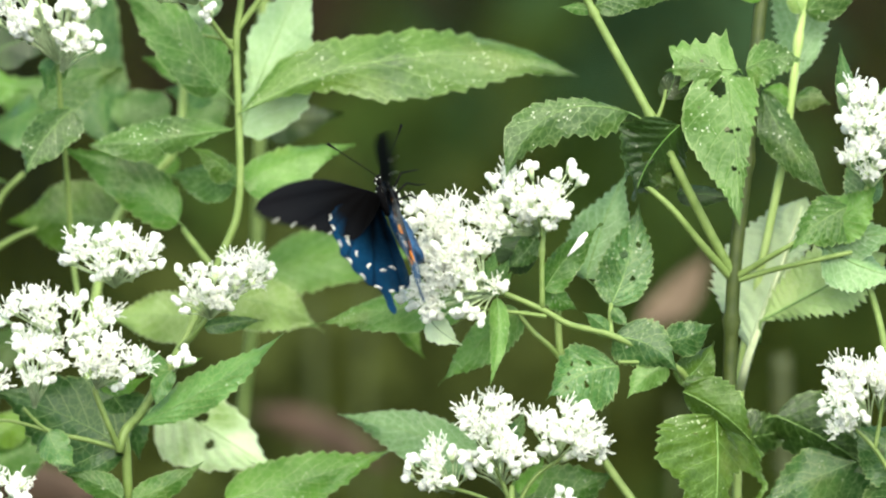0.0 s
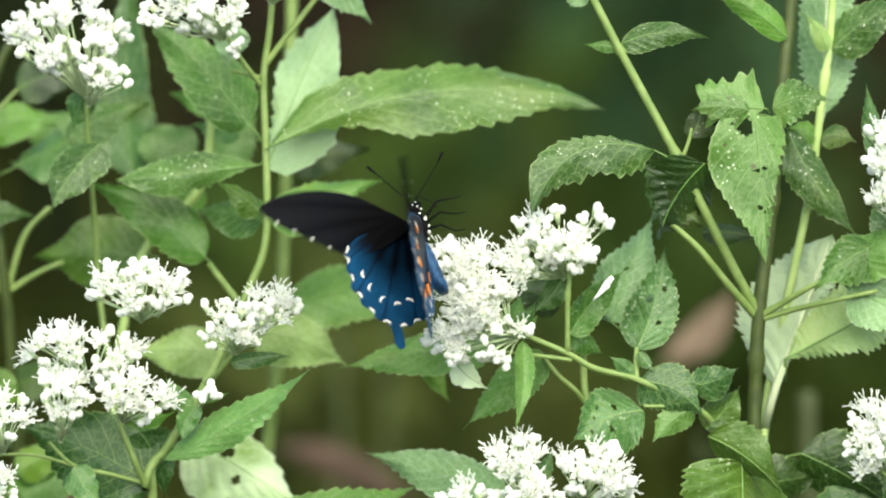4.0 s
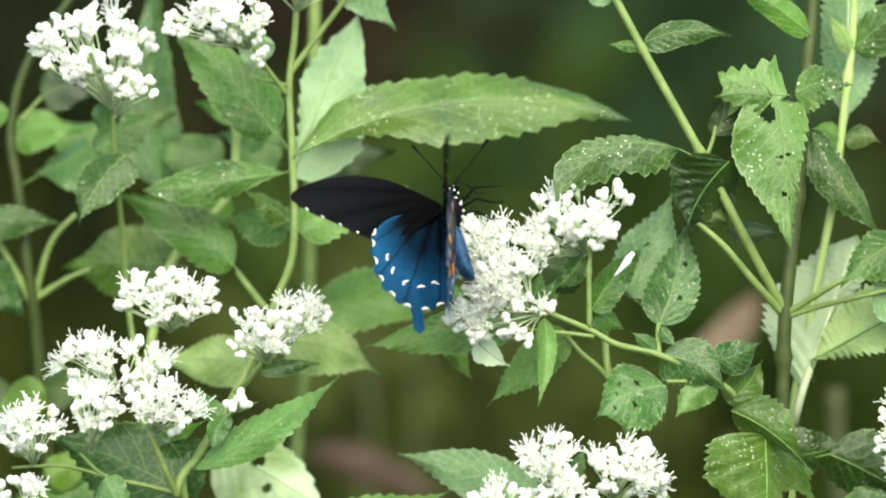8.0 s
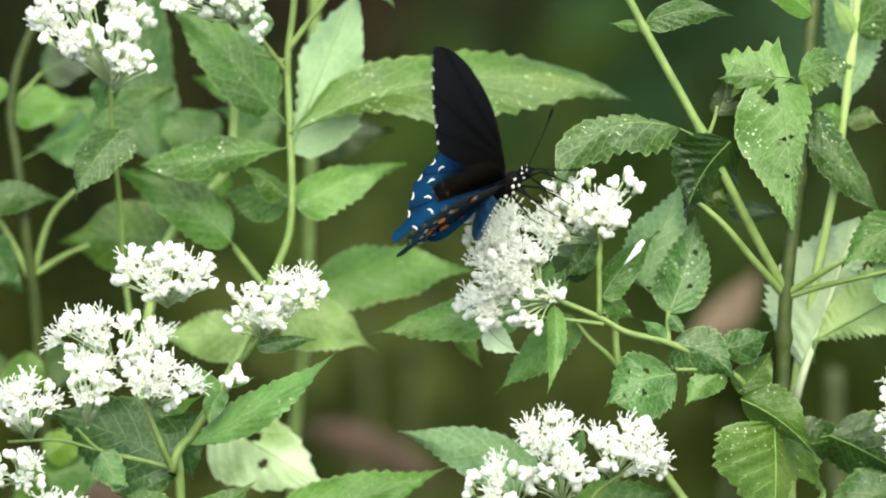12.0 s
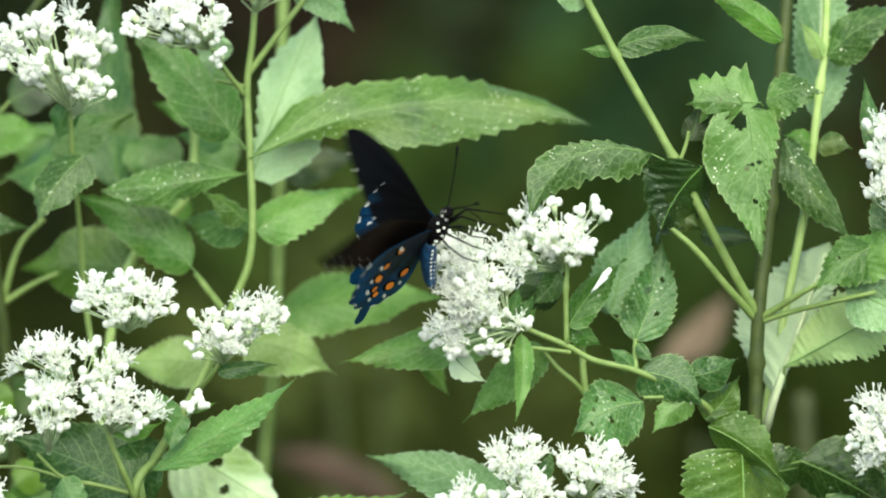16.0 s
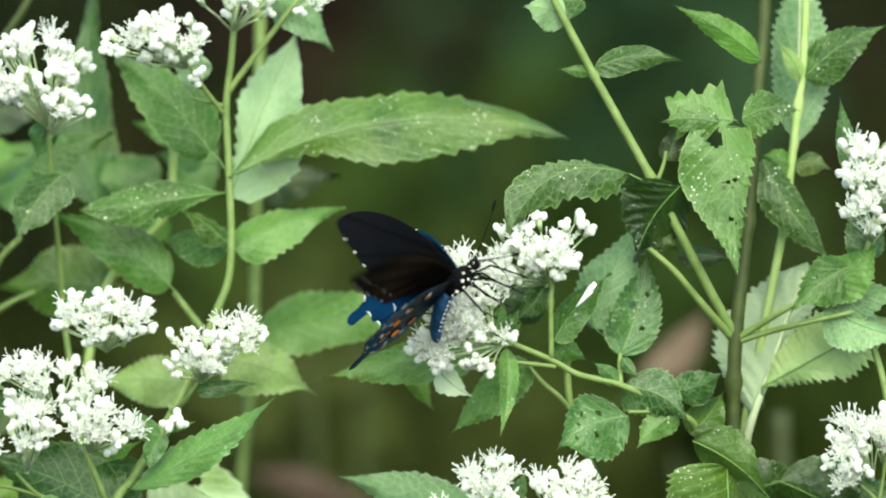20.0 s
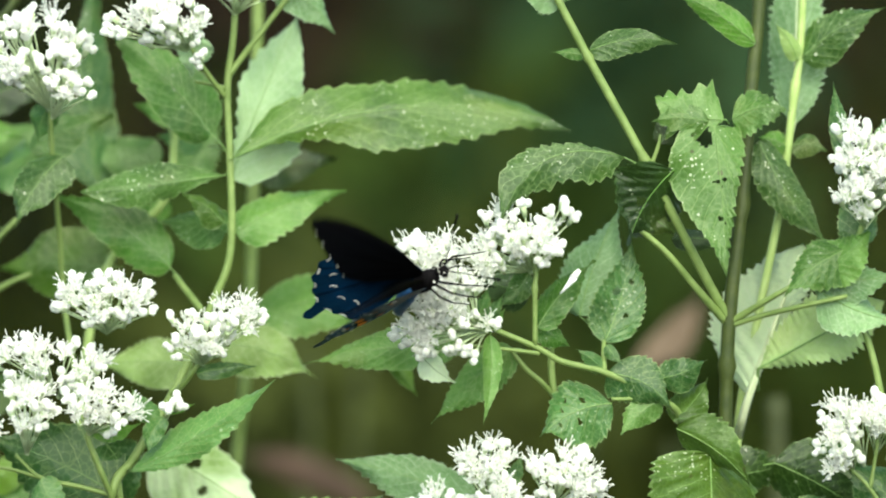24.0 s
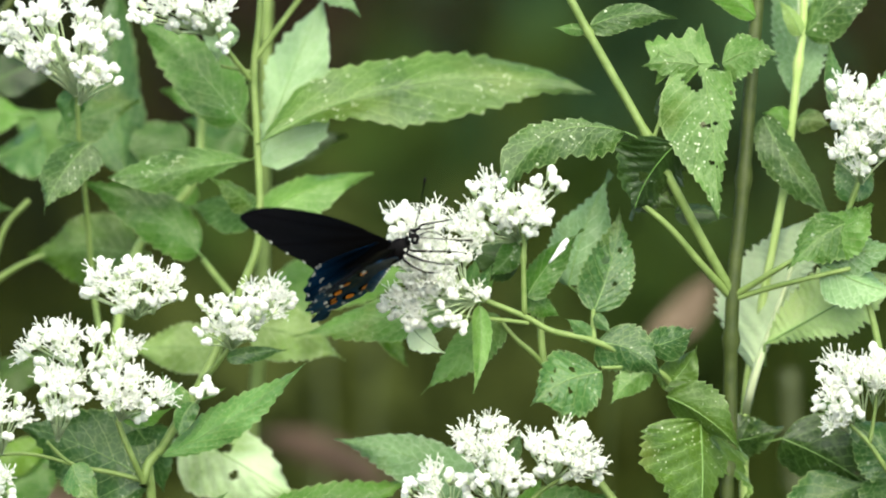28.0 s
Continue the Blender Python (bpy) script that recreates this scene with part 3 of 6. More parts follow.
# ---------------------------------------------------------------- the plants
def build_left_plant():
    p = plant("boneset", (330, 1100, 0.02), "tall green plant with toothed leaves and flat white flower clusters")
    # main stalk and side stalks
    stem(p, "stem", [(330, 1100, 0.02), (312, 875, 0.008), (350, 805, 0.012), (415, 695, 0.02), (455, 610, 0.028), (492, 520, 0.03), (515, 460, 0.03), (521, 390, 0.03), (517, 270, 0.03), (512, 150, 0.03), (522, 60, 0.03), (530, -60, 0.03)], 9.5, 6, STEM, True)
    stem(p, "branch", [(312, 875, 0.008), (292, 830, 0.004), (268, 770, 0.002), (275, 755, 0.002)], 6, 5)
    stem(p, "branch", [(312, 870, 0.008), (250, 855, 0.008), (185, 840, 0.008), (140, 800, 0.006)], 5, 3)
    stem(p, "branch", [(185, 840, 0.008), (110, 822, 0.008), (20, 825, 0.008)], 3.5, 2.5)
    stem(p, "branch", [(415, 695, 0.02), (440, 670, 0.012), (470, 630, 0.008)], 6, 4)
    stem(p, "branch", [(300, 900, 0.02), (235, 600, 0.05), (215, 400, 0.045), (203, 270, 0.035), (197, 170, 0.03)], 6, 4.5)
    stem(p, "branch", [(508, 165, 0.03), (470, 115, 0.026), (445, 75, 0.024)], 5, 3.5)
    stem(p, "branch", [(512, 130, 0.03), (560, 65, 0.03), (640, -40, 0.03)], 6, 5)
    stem(p, "branch", [(512, 150, 0.03), (475, 142, 0.03), (455, 138, 0.028)], 4, 2.5)
    stem(p, "branch", [(470, 545, 0.04), (435, 500, 0.045), (420, 480, 0.047)], 7, 5)
    stem(p, "branch", [(300, 890, 0.02), (255, 720, 0.06), (300, 470, 0.065), (400, 350, 0.062), (418, 250, 0.06), (412, 200, 0.06)], 9, 8, STEM_PALE)
    # flower clusters
    for k, (c, r, root, d) in enumerate((
            ((297, 522), (96, 46), (300, 585), 0.004), ((452, 588), (66, 46), (470, 640), 0.002), ((532, 552), (46, 36), (470, 640), 0.006),
            ((146, 630), (60, 42), (210, 690), 0.002), ((250, 640), (54, 40), (215, 700), 0.004), ((168, 712), (52, 42), (160, 800), -0.004),
            ((292, 710), (68, 40), (270, 765), -0.006), ((52, 755), (52, 48), (60, 822), -0.002), ((38, 868), (58, 34), (40, 900), 0.0), ((112, 950), (50, 30), (110, 990), 0.0))):
        flower_cluster(p, c, r, root, d, 0.72, seed=k)
    flower_cluster(p, (424, 708), (11, 9), (405, 735), 0.0, 0.1, 10, 3)
    flower_cluster(p, (163, 78), (98, 66), (197, 190), 0.02, 0.3, 17.5, seed=21)
    flower_cluster(p, (236, 144), (40, 20), (203, 205), 0.018, 0.05, 16, 22)
    flower_cluster(p, (391, 26), (96, 46), (440, 85), 0.015, 0.35, 18, seed=23)
    flower_cluster(p, (468, 92), (12, 8), (455, 110), 0.02, 0.0, 10, 24)
    flower_cluster(p, (535, -45), (75, 34), (525, 20), 0.022, 0.7, seed=25)
    flower_cluster(p, (660, -36), (30, 16), (640, -20), 0.022, 0.3, seed=26)
    # leaves along the main stalk
    big = leaf(p, (519, 276), (1122, 216), 138, (0.027, 0.05), -74, -16, 0.3, mat=LEAF_OLD, teeth=12, tooth=0.12, hook=(517, 280, 0.03),
               shape=((0, 0), (66, 10), (71, 28), (62, 72), (59, 70), (53, 54), (36, 18), (0, 0)), label="long drooping toothed leaf, green with yellow blotches")
    leaf(p, (518, 312), (634, 22), 158, (0.042, 0.055), 0, 8, 0.2, mat=LEAF_PALE, teeth=9, tooth=0.08, shape=((3, 36), (15, 74), (24, 102), (40, 92), (54, 70), (49, 52), (27, 28), (0, 0)), hook=(518, 310, 0.03), label="upright pale leaf seen from its underside")
    leaf(p, (507, 304), (252, 335), 82, (0.03, 0.03), 0, -14, 0.35, mat=LEAF_SPOTTED, hook=(517, 300, 0.03), shape=((0, 0), (8, 23), (20, 36), (28, 45), (36, 40), (34, 29), (19, 19), (0, 0)))
    leaf(p, (222, 272), (139, 394), 98, (0.032, 0.022), 12, 15, 0.2, mat=LEAF_SPOTTED, teeth=8, hook=(203, 272, 0.035))
    leaf(p, (412, 468), (192, 338), 96, (0.046, 0.05), 20, -10, 0.2, mat=LEAF, hook=(432, 495, 0.045))
    leaf(p, (300, 470), (110, 472), 150, (0.07, 0.08), 10, 15, 0.25, mat=LEAF_FRESH, teeth=13, hook=(330, 470, 0.07))
    leaf(p, (484, 232), (288, 38), 118, (0.035, 0.05), 14, -10, 0.25, mat=LEAF, hook=(512, 262, 0.03))
    leaf(p, (285, 330), (278, -60), 120, (0.085, 0.09), -10, 25, 0.2, mat=LEAF_BLUE, hook=(300, 420, 0.07))
    leaf(p, (507, 388), (432, 336), 50, (0.03, 0.025), 6, -30, 0.4, mat=LEAF_FRESH, hook=(520, 392, 0.03), label="small bright green leaf")
    leaf(p, (526, 405), (724, 330), 92, (0.034, 0.05), -14, -30, 0.3, mat=LEAF_SOFT, hook=(520, 410, 0.03))
    leaf(p, (512, 405), (388, 385), 84, (0.035, 0.05), 8, 25, 0.2, mat=LEAF_SOFT, hook=(520, 414, 0.03))
    leaf(p, (470, 250), (385, 235), 60, (0.07, 0.08), 6, 25, 0.2, mat=LEAF_BLUE, hook=(512, 262, 0.035))
    leaf(p, (392, 285), (262, 242), 100, (0.085, 0.09), 0, 25, 0.2, mat=LEAF_SOFT, hook=(418, 300, 0.062))
    leaf(p, (470, 190), (345, 178), 70, (0.07, 0.08), -6, 30, 0.2, mat=LEAF, hook=(508, 170, 0.03))
    leaf(p, (165, 262), (312, 198), 76, (0.05, 0.055), -6, -25, 0.3, mat=LEAF_SOFT, hook=(203, 272, 0.036))
    leaf(p, (198, 182), (178, 248), 60, (0.032, 0.036), 6, 20, 0.2, mat=LEAF_BLUE, teeth=7)
    leaf(p, (455, 60), (448, 132), 66, (0.028, 0.032), 0, 0, 0.2, mat=LEAF_PALE, teeth=7, hook=(450, 85, 0.026))
    leaf(p, (598, -40), (702, 54), 78, (0.034, 0.04), -12, -15, 0.2, mat=LEAF_PALE, hook=(620, -20, 0.03))
    leaf(p, (452, 642), (282, 640), 100, (0.05, 0.055), 6, 20, 0.2, mat=LEAF_YELLOW, teeth=11, hook=(480, 620, 0.03), label="broad yellow-green leaf behind the flowers")
    leaf(p, (505, 600), (672, 662), 104, (0.05, 0.055), -12, -15, 0.2, mat=LEAF_YELLOW, teeth=10, hook=(470, 560, 0.03))
    leaf(p, (215, 300), (70, 205), 120, (0.1, 0.11), 6, 20, 0.2, mat=LEAF_SOFT, hook=(215, 330, 0.06))
    leaf(p, (430, 300), (500, 215), 80, (0.09, 0.1), 6, 20, 0.2, mat=LEAF_SOFT, hook=(418, 320, 0.062))
    leaf(p, (405, 345), (300, 395), 90, (0.09, 0.1), 6, 20, 0.2, mat=LEAF, hook=(405, 340, 0.062))
    leaf(p, (345, 828), (600, 664), 84, (0.004, -0.004), 12, -15, 0.3, mat=LEAF_BLUE, teeth=10, hook=(335, 830, 0.01), shape=((2, 2), (24, 22), (38, 32), (40, 36), (33, 30), (22, 20), (10, 9), (0, 0)), label="long narrow dark green leaf")
    leaf(p, (322, 872), (82, 768), 178, (0.012, 0.02), 12, 10, 0.15, mat=LEAF_BLUE, teeth=11, hook=(312, 872, 0.008), label="broad bluish green leaf under the flowers")
    leaf(p, (300, 780), (345, 890), 95, (0.015, 0.025), -10, 15, 0.2, mat=LEAF_BLUE, teeth=8, hook=(290, 760, 0.01))
    leaf(p, (185, 842), (238, 905), 60, (0.004, 0.0), 10, 10, 0.2, mat=LEAF_BLUE, teeth=6)
    leaf(p, (392, 736), (345, 678), 44, (0.004, 0.002), -10, 10, 0.3, mat=LEAF_BLUE, teeth=5, tooth=0.03, hook=(405, 735, 0.012))
    leaf(p, (402, 732), (376, 802), 40, (0.0, -0.002), 10, 10, 0.3, mat=LEAF_BLUE, teeth=5, tooth=0.03)
    leaf(p, (398, 716), (458, 708), 22, (0.0, 0.0), 4, -20, 0.3, mat=LEAF, teeth=4, tooth=0.03)
    leaf(p, (460, 655), (566, 642), 34, (0.008, 0.01), -5, -20, 0.3, mat=LEAF_BLUE, teeth=6, tooth=0.05)
    leaf(p, (275, 760), (362, 742), 34, (0.0, -0.004), 5, -30, 0.3, mat=LEAF, teeth=6)
    leaf(p, (386, 788), (596, 918), 150, (0.05, 0.04), -4, 20, 0.4, mat=LEAF_DAPPLED, teeth=6, tooth=0.05, hook=(345, 820, 0.02), holes=((0.28, -0.2, 0.05, 0.18), (0.45, 0.3, 0.03, 0.14)), label="pale variegated leaf low on the plant, sun dapples in its colour")
    leaf(p, (335, 960), (462, 890), 50, (0.01, 0.012), 8, 0, 0.2, mat=LEAF, teeth=6, hook=(318, 980, 0.012))
    leaf(p, (318, 960), (205, 915), 50, (0.01, 0.012), 8, 0, 0.2, mat=LEAF, teeth=6, hook=(322, 985, 0.012))
    leaf(p, (500, 960), (808, 862), 104, (0.02, 0.03), 6, 10, 0.2, mat=LEAF, teeth=10, hook=(330, 1060, 0.018))
    return p, big


def build_far_left_plant():
    p = plant("boneset", (90, 1100, 0.09), "blurred green plant with a thick stalk and broad leaves")
    stem(p, "stem", [(90, 1100, 0.09), (68, 640, 0.075), (48, 460, 0.07), (32, 330, 0.07), (20, 230, 0.07), (50, 110, 0.07), (130, -10, 0.07), (170, -80, 0.07)], 14, 7, STEM_BROWN, True)
    stem(p, "branch", [(58, 540, 0.072), (20, 465, 0.07), (-30, 390, 0.07)], 8, 5, STEM)
    stem(p, "branch", [(60, 530, 0.072), (90, 430, 0.07), (135, 378, 0.07)], 7, 5, STEM)
    stem(p, "branch", [(60, 530, 0.072), (115, 495, 0.07), (160, 475, 0.07)], 7, 4, STEM)
    stem(p, "branch", [(35, 215, 0.07), (75, 170, 0.07)], 5, 3, STEM)
    leaf(p, (-60, 400), (114, 396), 66, (0.06, 0.065), -10, 20, 0.2, mat=LEAF, hook=(-25, 395, 0.07))
    leaf(p, (20, 240), (150, 235), 80, (0.075, 0.08), -14, 20, 0.2, mat=LEAF, hook=(22, 245, 0.07))
    leaf(p, (75, 170), (215, 130), 90, (0.08, 0.085), -14, 25, 0.2, mat=LEAF_SHADE)
    leaf(p, (10, 215), (-70, 140), 80, (0.075, 0.08), -14, 25, 0.2, mat=LEAF)
    leaf(p, (160, 265), (60, 300), 110, (0.08, 0.085), -14, 25, 0.2, mat=LEAF_BLUE, hook=(32, 330, 0.07))
    leaf(p, (-20, 470), (40, 560), 90, (0.065, 0.07), 0, 25, 0.2, mat=LEAF_BLUE, hook=(20, 465, 0.07))
    leaf(p, (60, 700), (190, 640), 90, (0.09, 0.1), 0, 25, 0.2, mat=LEAF_SHADE, hook=(70, 720, 0.08))
    leaf(p, (75, 800), (-30, 640), 100, (0.09, 0.1), 0, 25, 0.2, mat=LEAF_SHADE, hook=(76, 830, 0.08))
    leaf(p, (85, 900), (200, 830), 110, (0.07, 0.075), 0, 15, 0.2, mat=LEAF, hook=(84, 930, 0.08))
    leaf(p, (80, 690), (-10, 735), 74, (0.07, 0.075), 6, 15, 0.2, mat=LEAF_FRESH, hook=(72, 680, 0.077))
    leaf(p, (84, 850), (178, 800), 70, (0.07, 0.075), -6, 10, 0.2, mat=LEAF_FRESH, hook=(80, 880, 0.08))
    leaf(p, (84, 880), (20, 935), 80, (0.07, 0.075), 6, 10, 0.2, mat=LEAF_FRESH, hook=(82, 870, 0.08))
    q = plant("weed_stalk", (525, 1100, 0.13), "straight blurred green stalk behind the flowers")
    stem(q, "stem", [(525, 1100, 0.13), (522, 850, 0.125), (540, 650, 0.12), (548, 470, 0.12), (553, 250, 0.12), (560, -80, 0.12)], 14, 11, STEM, True)
    leaf(q, (556, 546), (850, 520), 128, (0.07, 0.06), -22, 25, 0.2, mat=LEAF_SOFT, teeth=11, hook=(548, 545, 0.12), fat=0.45)
    leaf(q, (560, 300), (700, 270), 70, (0.1, 0.1), -8, 20, 0.2, mat=LEAF_SHADE, hook=(553, 310, 0.12))


def build_centre_plant():
    p = plant("boneset", (1330, 1100, 0.0), "green plant with white flower clusters where the butterfly feeds")
    stem(p, "stem", [(1330, 1100, 0.014), (1335, 900, 0.014), (1305, 740, 0.008), (1268, 694, 0.002), (1165, 645, 0.0), (1090, 626, 0.0), (1042, 600, 0.0), (965, 568, 0.0)], 8, 5, STEM, True, knots=(28, 35))
    stem(p, "branch", [(1050, 612, 0.0), (1000, 606, 0.0), (960, 602, 0.0), (900, 595, 0.0)], 4, 3)
    stem(p, "branch", [(1042, 598, 0.0), (1041, 500, -0.001), (1043, 470, -0.001), (1035, 440, 0.0)], 5, 4, STEM, knots=(7, 8))
    stem(p, "branch", [(1165, 643, 0.0), (1163, 610, 0.003), (1164, 590, 0.005)], 5, 4)
    stem(p, "branch", [(1240, 690, 0.002), (1205, 692, 0.0), (1178, 692, 0.0)], 4, 3)
    stem(p, "branch", [(1330, 1090, 0.0), (1170, 890, 0.012), (1105, 770, 0.015), (1076, 680, 0.015), (1070, 600, 0.015), (1075, 540, 0.015)], 8, 6)
    stem(p, "branch", [(1078, 690, 0.015), (1055, 664, 0.013), (1027, 640, 0.012), (1000, 608, 0.012)], 5, 4)
    for k, (c, r, root, d) in enumerate((
            ((850, 445), (58, 52), (920, 560), -0.004), ((880, 500), (66, 60), (940, 570), -0.006), ((908, 575), (74, 42), (955, 575), -0.004), ((838, 572), (44, 40), (945, 580), -0.002),
            ((960, 432), (52, 40), (1035, 470), 0.002), ((1010, 395), (82, 42), (1040, 465), 0.0), ((1045, 412), (48, 38), (1042, 470), -0.002), ((1088, 355), (34, 18), (1040, 450), 0.002))):
        flower_cluster(p, c, r, root, d, 0.8 if k < 6 else 0.25, seed=40 + k)
    leaf(p, (962, 580), (950, 738), 36, (-0.004, -0.010), -8, -6, 0.4, mat=LEAF_SOFT, teeth=7, hook=(970, 570, 0.0))
    leaf(p, (945, 562), (986, 506), 30, (0.0, -0.002), 4, 0, 0.3, mat=LEAF_BLUE, teeth=5)
    leaf(p, (935, 555), (958, 492), 30, (0.002, 0.0), 4, 0, 0.3, mat=LEAF_BLUE, teeth=5)
    leaf(p, (948, 575), (990, 530), 22, (0.002, 0.0), 4, 0, 0.3, mat=LEAF, teeth=5)
    white = leaf(p, (1046, 566), (1148, 446), 66, (0.002, 0.0), -10, -20, 0.3, mat=LEAF, teeth=9, hook=(1042, 590, 0.0))
    leaf(p, (1050, 560), (1105, 600), 50, (0.006, 0.01), 4, 15, 0.3, mat=LEAF, teeth=7)
    leaf(p, (1164, 592), (1212, 408), 98, (0.006, 0.012), 8, 10, 0.2, mat=LEAF_BLUE, teeth=10, holes=((0.5, -0.25, 0.04, 0.16), (0.62, 0.3, 0.03, 0.12), (0.3, 0.35, 0.025, 0.1)), fat=0.65, label="bluish green leaf with insect holes")
    leaf(p, (1168, 596), (1196, 630), 24, (0.0, -0.002), 2, 10, 0.3, mat=LEAF_BLUE, teeth=4)
    leaf(p, (1120, 545), (1196, 344), 128, (0.018, 0.025), -10, 25, 0.2, mat=LEAF_PALE, teeth=11, hook=(1165, 590, 0.006))
    leaf(p, (1036, 500), (930, 466), 78, (0.012, 0.018), -10, 10, 0.25, mat=LEAF_SHADE, teeth=9, hook=(1042, 505, 0.0))
    leaf(p, (1030, 470), (975, 530), 46, (0.006, 0.006), -6, 10, 0.25, mat=LEAF, teeth=7)
    leaf(p, (1162, 642), (1114, 604), 32, (0.0, -0.002), 3, 10, 0.3, mat=LEAF_BLUE, teeth=5)
    leaf(p, (1170, 648), (1286, 712), 92, (0.0, -0.004), -18, -4, 0.3, mat=LEAF_BLUE, teeth=8)
    leaf(p, (1262, 655), (1346, 622), 68, (0.004, 0.0), 6, 10, 0.3, mat=LEAF_BLUE, teeth=6, hook=(1265, 692, 0.002))
    leaf(p, (1178, 700), (1050, 760), 124, (0.0, -0.004), 14, 15, 0.3, mat=LEAF_BLUE, teeth=8, holes=((0.3, 0.3, 0.03, 0.1), (0.45, -0.3, 0.025, 0.1), (0.6, 0.25, 0.02, 0.1), (0.5, 0.5, 0.02, 0.08), (0.7, -0.2, 0.02, 0.12)), fat=0.75, label="small bluish leaf riddled with insect holes")
    leaf(p, (1262, 694), (1194, 756), 56, (0.0, -0.004), 6, 0, 0.3, mat=LEAF_SPOTTED, teeth=6)
    leaf(p, (1288, 732), (1348, 654), 78, (0.006, 0.004), 4, 20, 0.3, mat=LEAF_DEEP, teeth=7)
    leaf(p, (1296, 726), (1342, 722), 26, (0.004, 0.004), 2, 10, 0.3, mat=LEAF_SHADE, teeth=4)
    leaf(p, (1292, 744), (1436, 858), 92, (0.002, -0.006), -16, 0, 0.4, nod=32, mat=LEAF_DEEP, teeth=9, label="green leaf dusted with pale specks")
    leaf(p, (1352, 790), (1342, 1030), 268, (0.002, -0.012), 0, 0, 0.08, nod=44, mat=LEAF_DEEP, teeth=11, tooth=0.14, holes=((0.45, -0.62, 0.13, 0.3),), fat=0.5, label="broad green leaf with a large bite")
    leaf(p, (1390, 825), (1500, 800), 90, (0.02, 0.025), 6, 0, 0.2, nod=15, mat=LEAF_DEEP, teeth=8, hook=(1335, 850, 0.004))
    leaf(p, (1002, 604), (858, 738), 82, (0.014, 0.02), 10, 25, 0.25, mat=LEAF_SOFT, teeth=10, hook=(1030, 610, 0.004))
    leaf(p, (905, 598), (628, 634), 86, (0.02, 0.03), 14, -25, 0.25, mat=LEAF_SOFT, teeth=10, hook=(940, 600, 0.0))
    leaf(p, (842, 618), (902, 664), 52, (0.002, 0.0), 6, -20, 0.3, mat=LEAF_SUN_PALE, hook=(900, 597, 0.0), teeth=5)
    leaf(p, (790, 600), (836, 690), 44, (0.05, 0.05), 6, 0, 0.3, mat=LEAF_FRESH, teeth=6, hook=(860, 585, 0.01))
    # a bird dropping on a leaf
    bm = bmesh.new()
    c0, c1 = at(1086, 506, -0.004), at(1120, 464, -0.005)
    tube(bm, [(c0 * (1 - f) + c1 * f) - c0 + RIGHT * 0.0008 * f * (1 - f) for f in (0, 0.2, 0.45, 0.7)], 0.00015, 0.0012, 7)
    tube(bm, [(c0 * (1 - f) + c1 * f) - c0 for f in (0.66, 0.85, 1)], 0.0012, 0.0006, 7)
    part("dropping", bm, plain_material("chalk_white", (0.8, 0.82, 0.84), (0.9, 0.9, 0.9), 400, 0.7), white, "chalky white bird dropping", c0 - world_of(white))
    return p


def build_bottom_plant():
    p = plant("boneset", (1000, 1150, 0.0), "low flowering plant with knobbly white clusters")
    stem(p, "stem", [(1000, 1150, 0.0), (1010, 980, 0.0), (1040, 905, 0.0), (1100, 862, 0.0), (1150, 838, 0.0)], 6, 3, STEM, True)
    stem(p, "branch", [(1010, 980, 0.0), (990, 920, 0.0), (965, 870, 0.0)], 5, 4)
    stem(p, "branch", [(1005, 960, 0.0), (930, 930, 0.0), (860, 915, 0.0)], 4, 3)
    for k, (c, r, root, d) in enumerate((((957, 800), (52, 48), (975, 890), -0.002), ((1098, 818), (64, 50), (1075, 880), -0.002), ((978, 862), (66, 34), (985, 920), -0.004), ((868, 880), (64, 42), (900, 930), -0.002), ((1092, 940), (30, 24), (1060, 980), 0.0), ((1150, 842), (28, 20), (1100, 868), 0.0))):
        flower_cluster(p, c, r, root, d, 0.55, seed=70 + k)
    leaf(p, (940, 868), (692, 792), 104, (0.02, 0.03), 10, 20, 0.25, mat=LEAF_PALE, teeth=10, hook=(990, 930, 0.002))
    leaf(p, (990, 850), (1024, 778), 34, (0.006, 0.008), 4, 10, 0.3, mat=LEAF_BLUE, teeth=5)
    leaf(p, (1005, 960), (1190, 890), 130, (0.012, 0.02), 6, 10, 0.2, mat=LEAF, teeth=9)
    leaf(p, (1015, 930), (1060, 860), 40, (0.0, 0.0), 4, 10, 0.3, mat=LEAF, teeth=5)
    return p


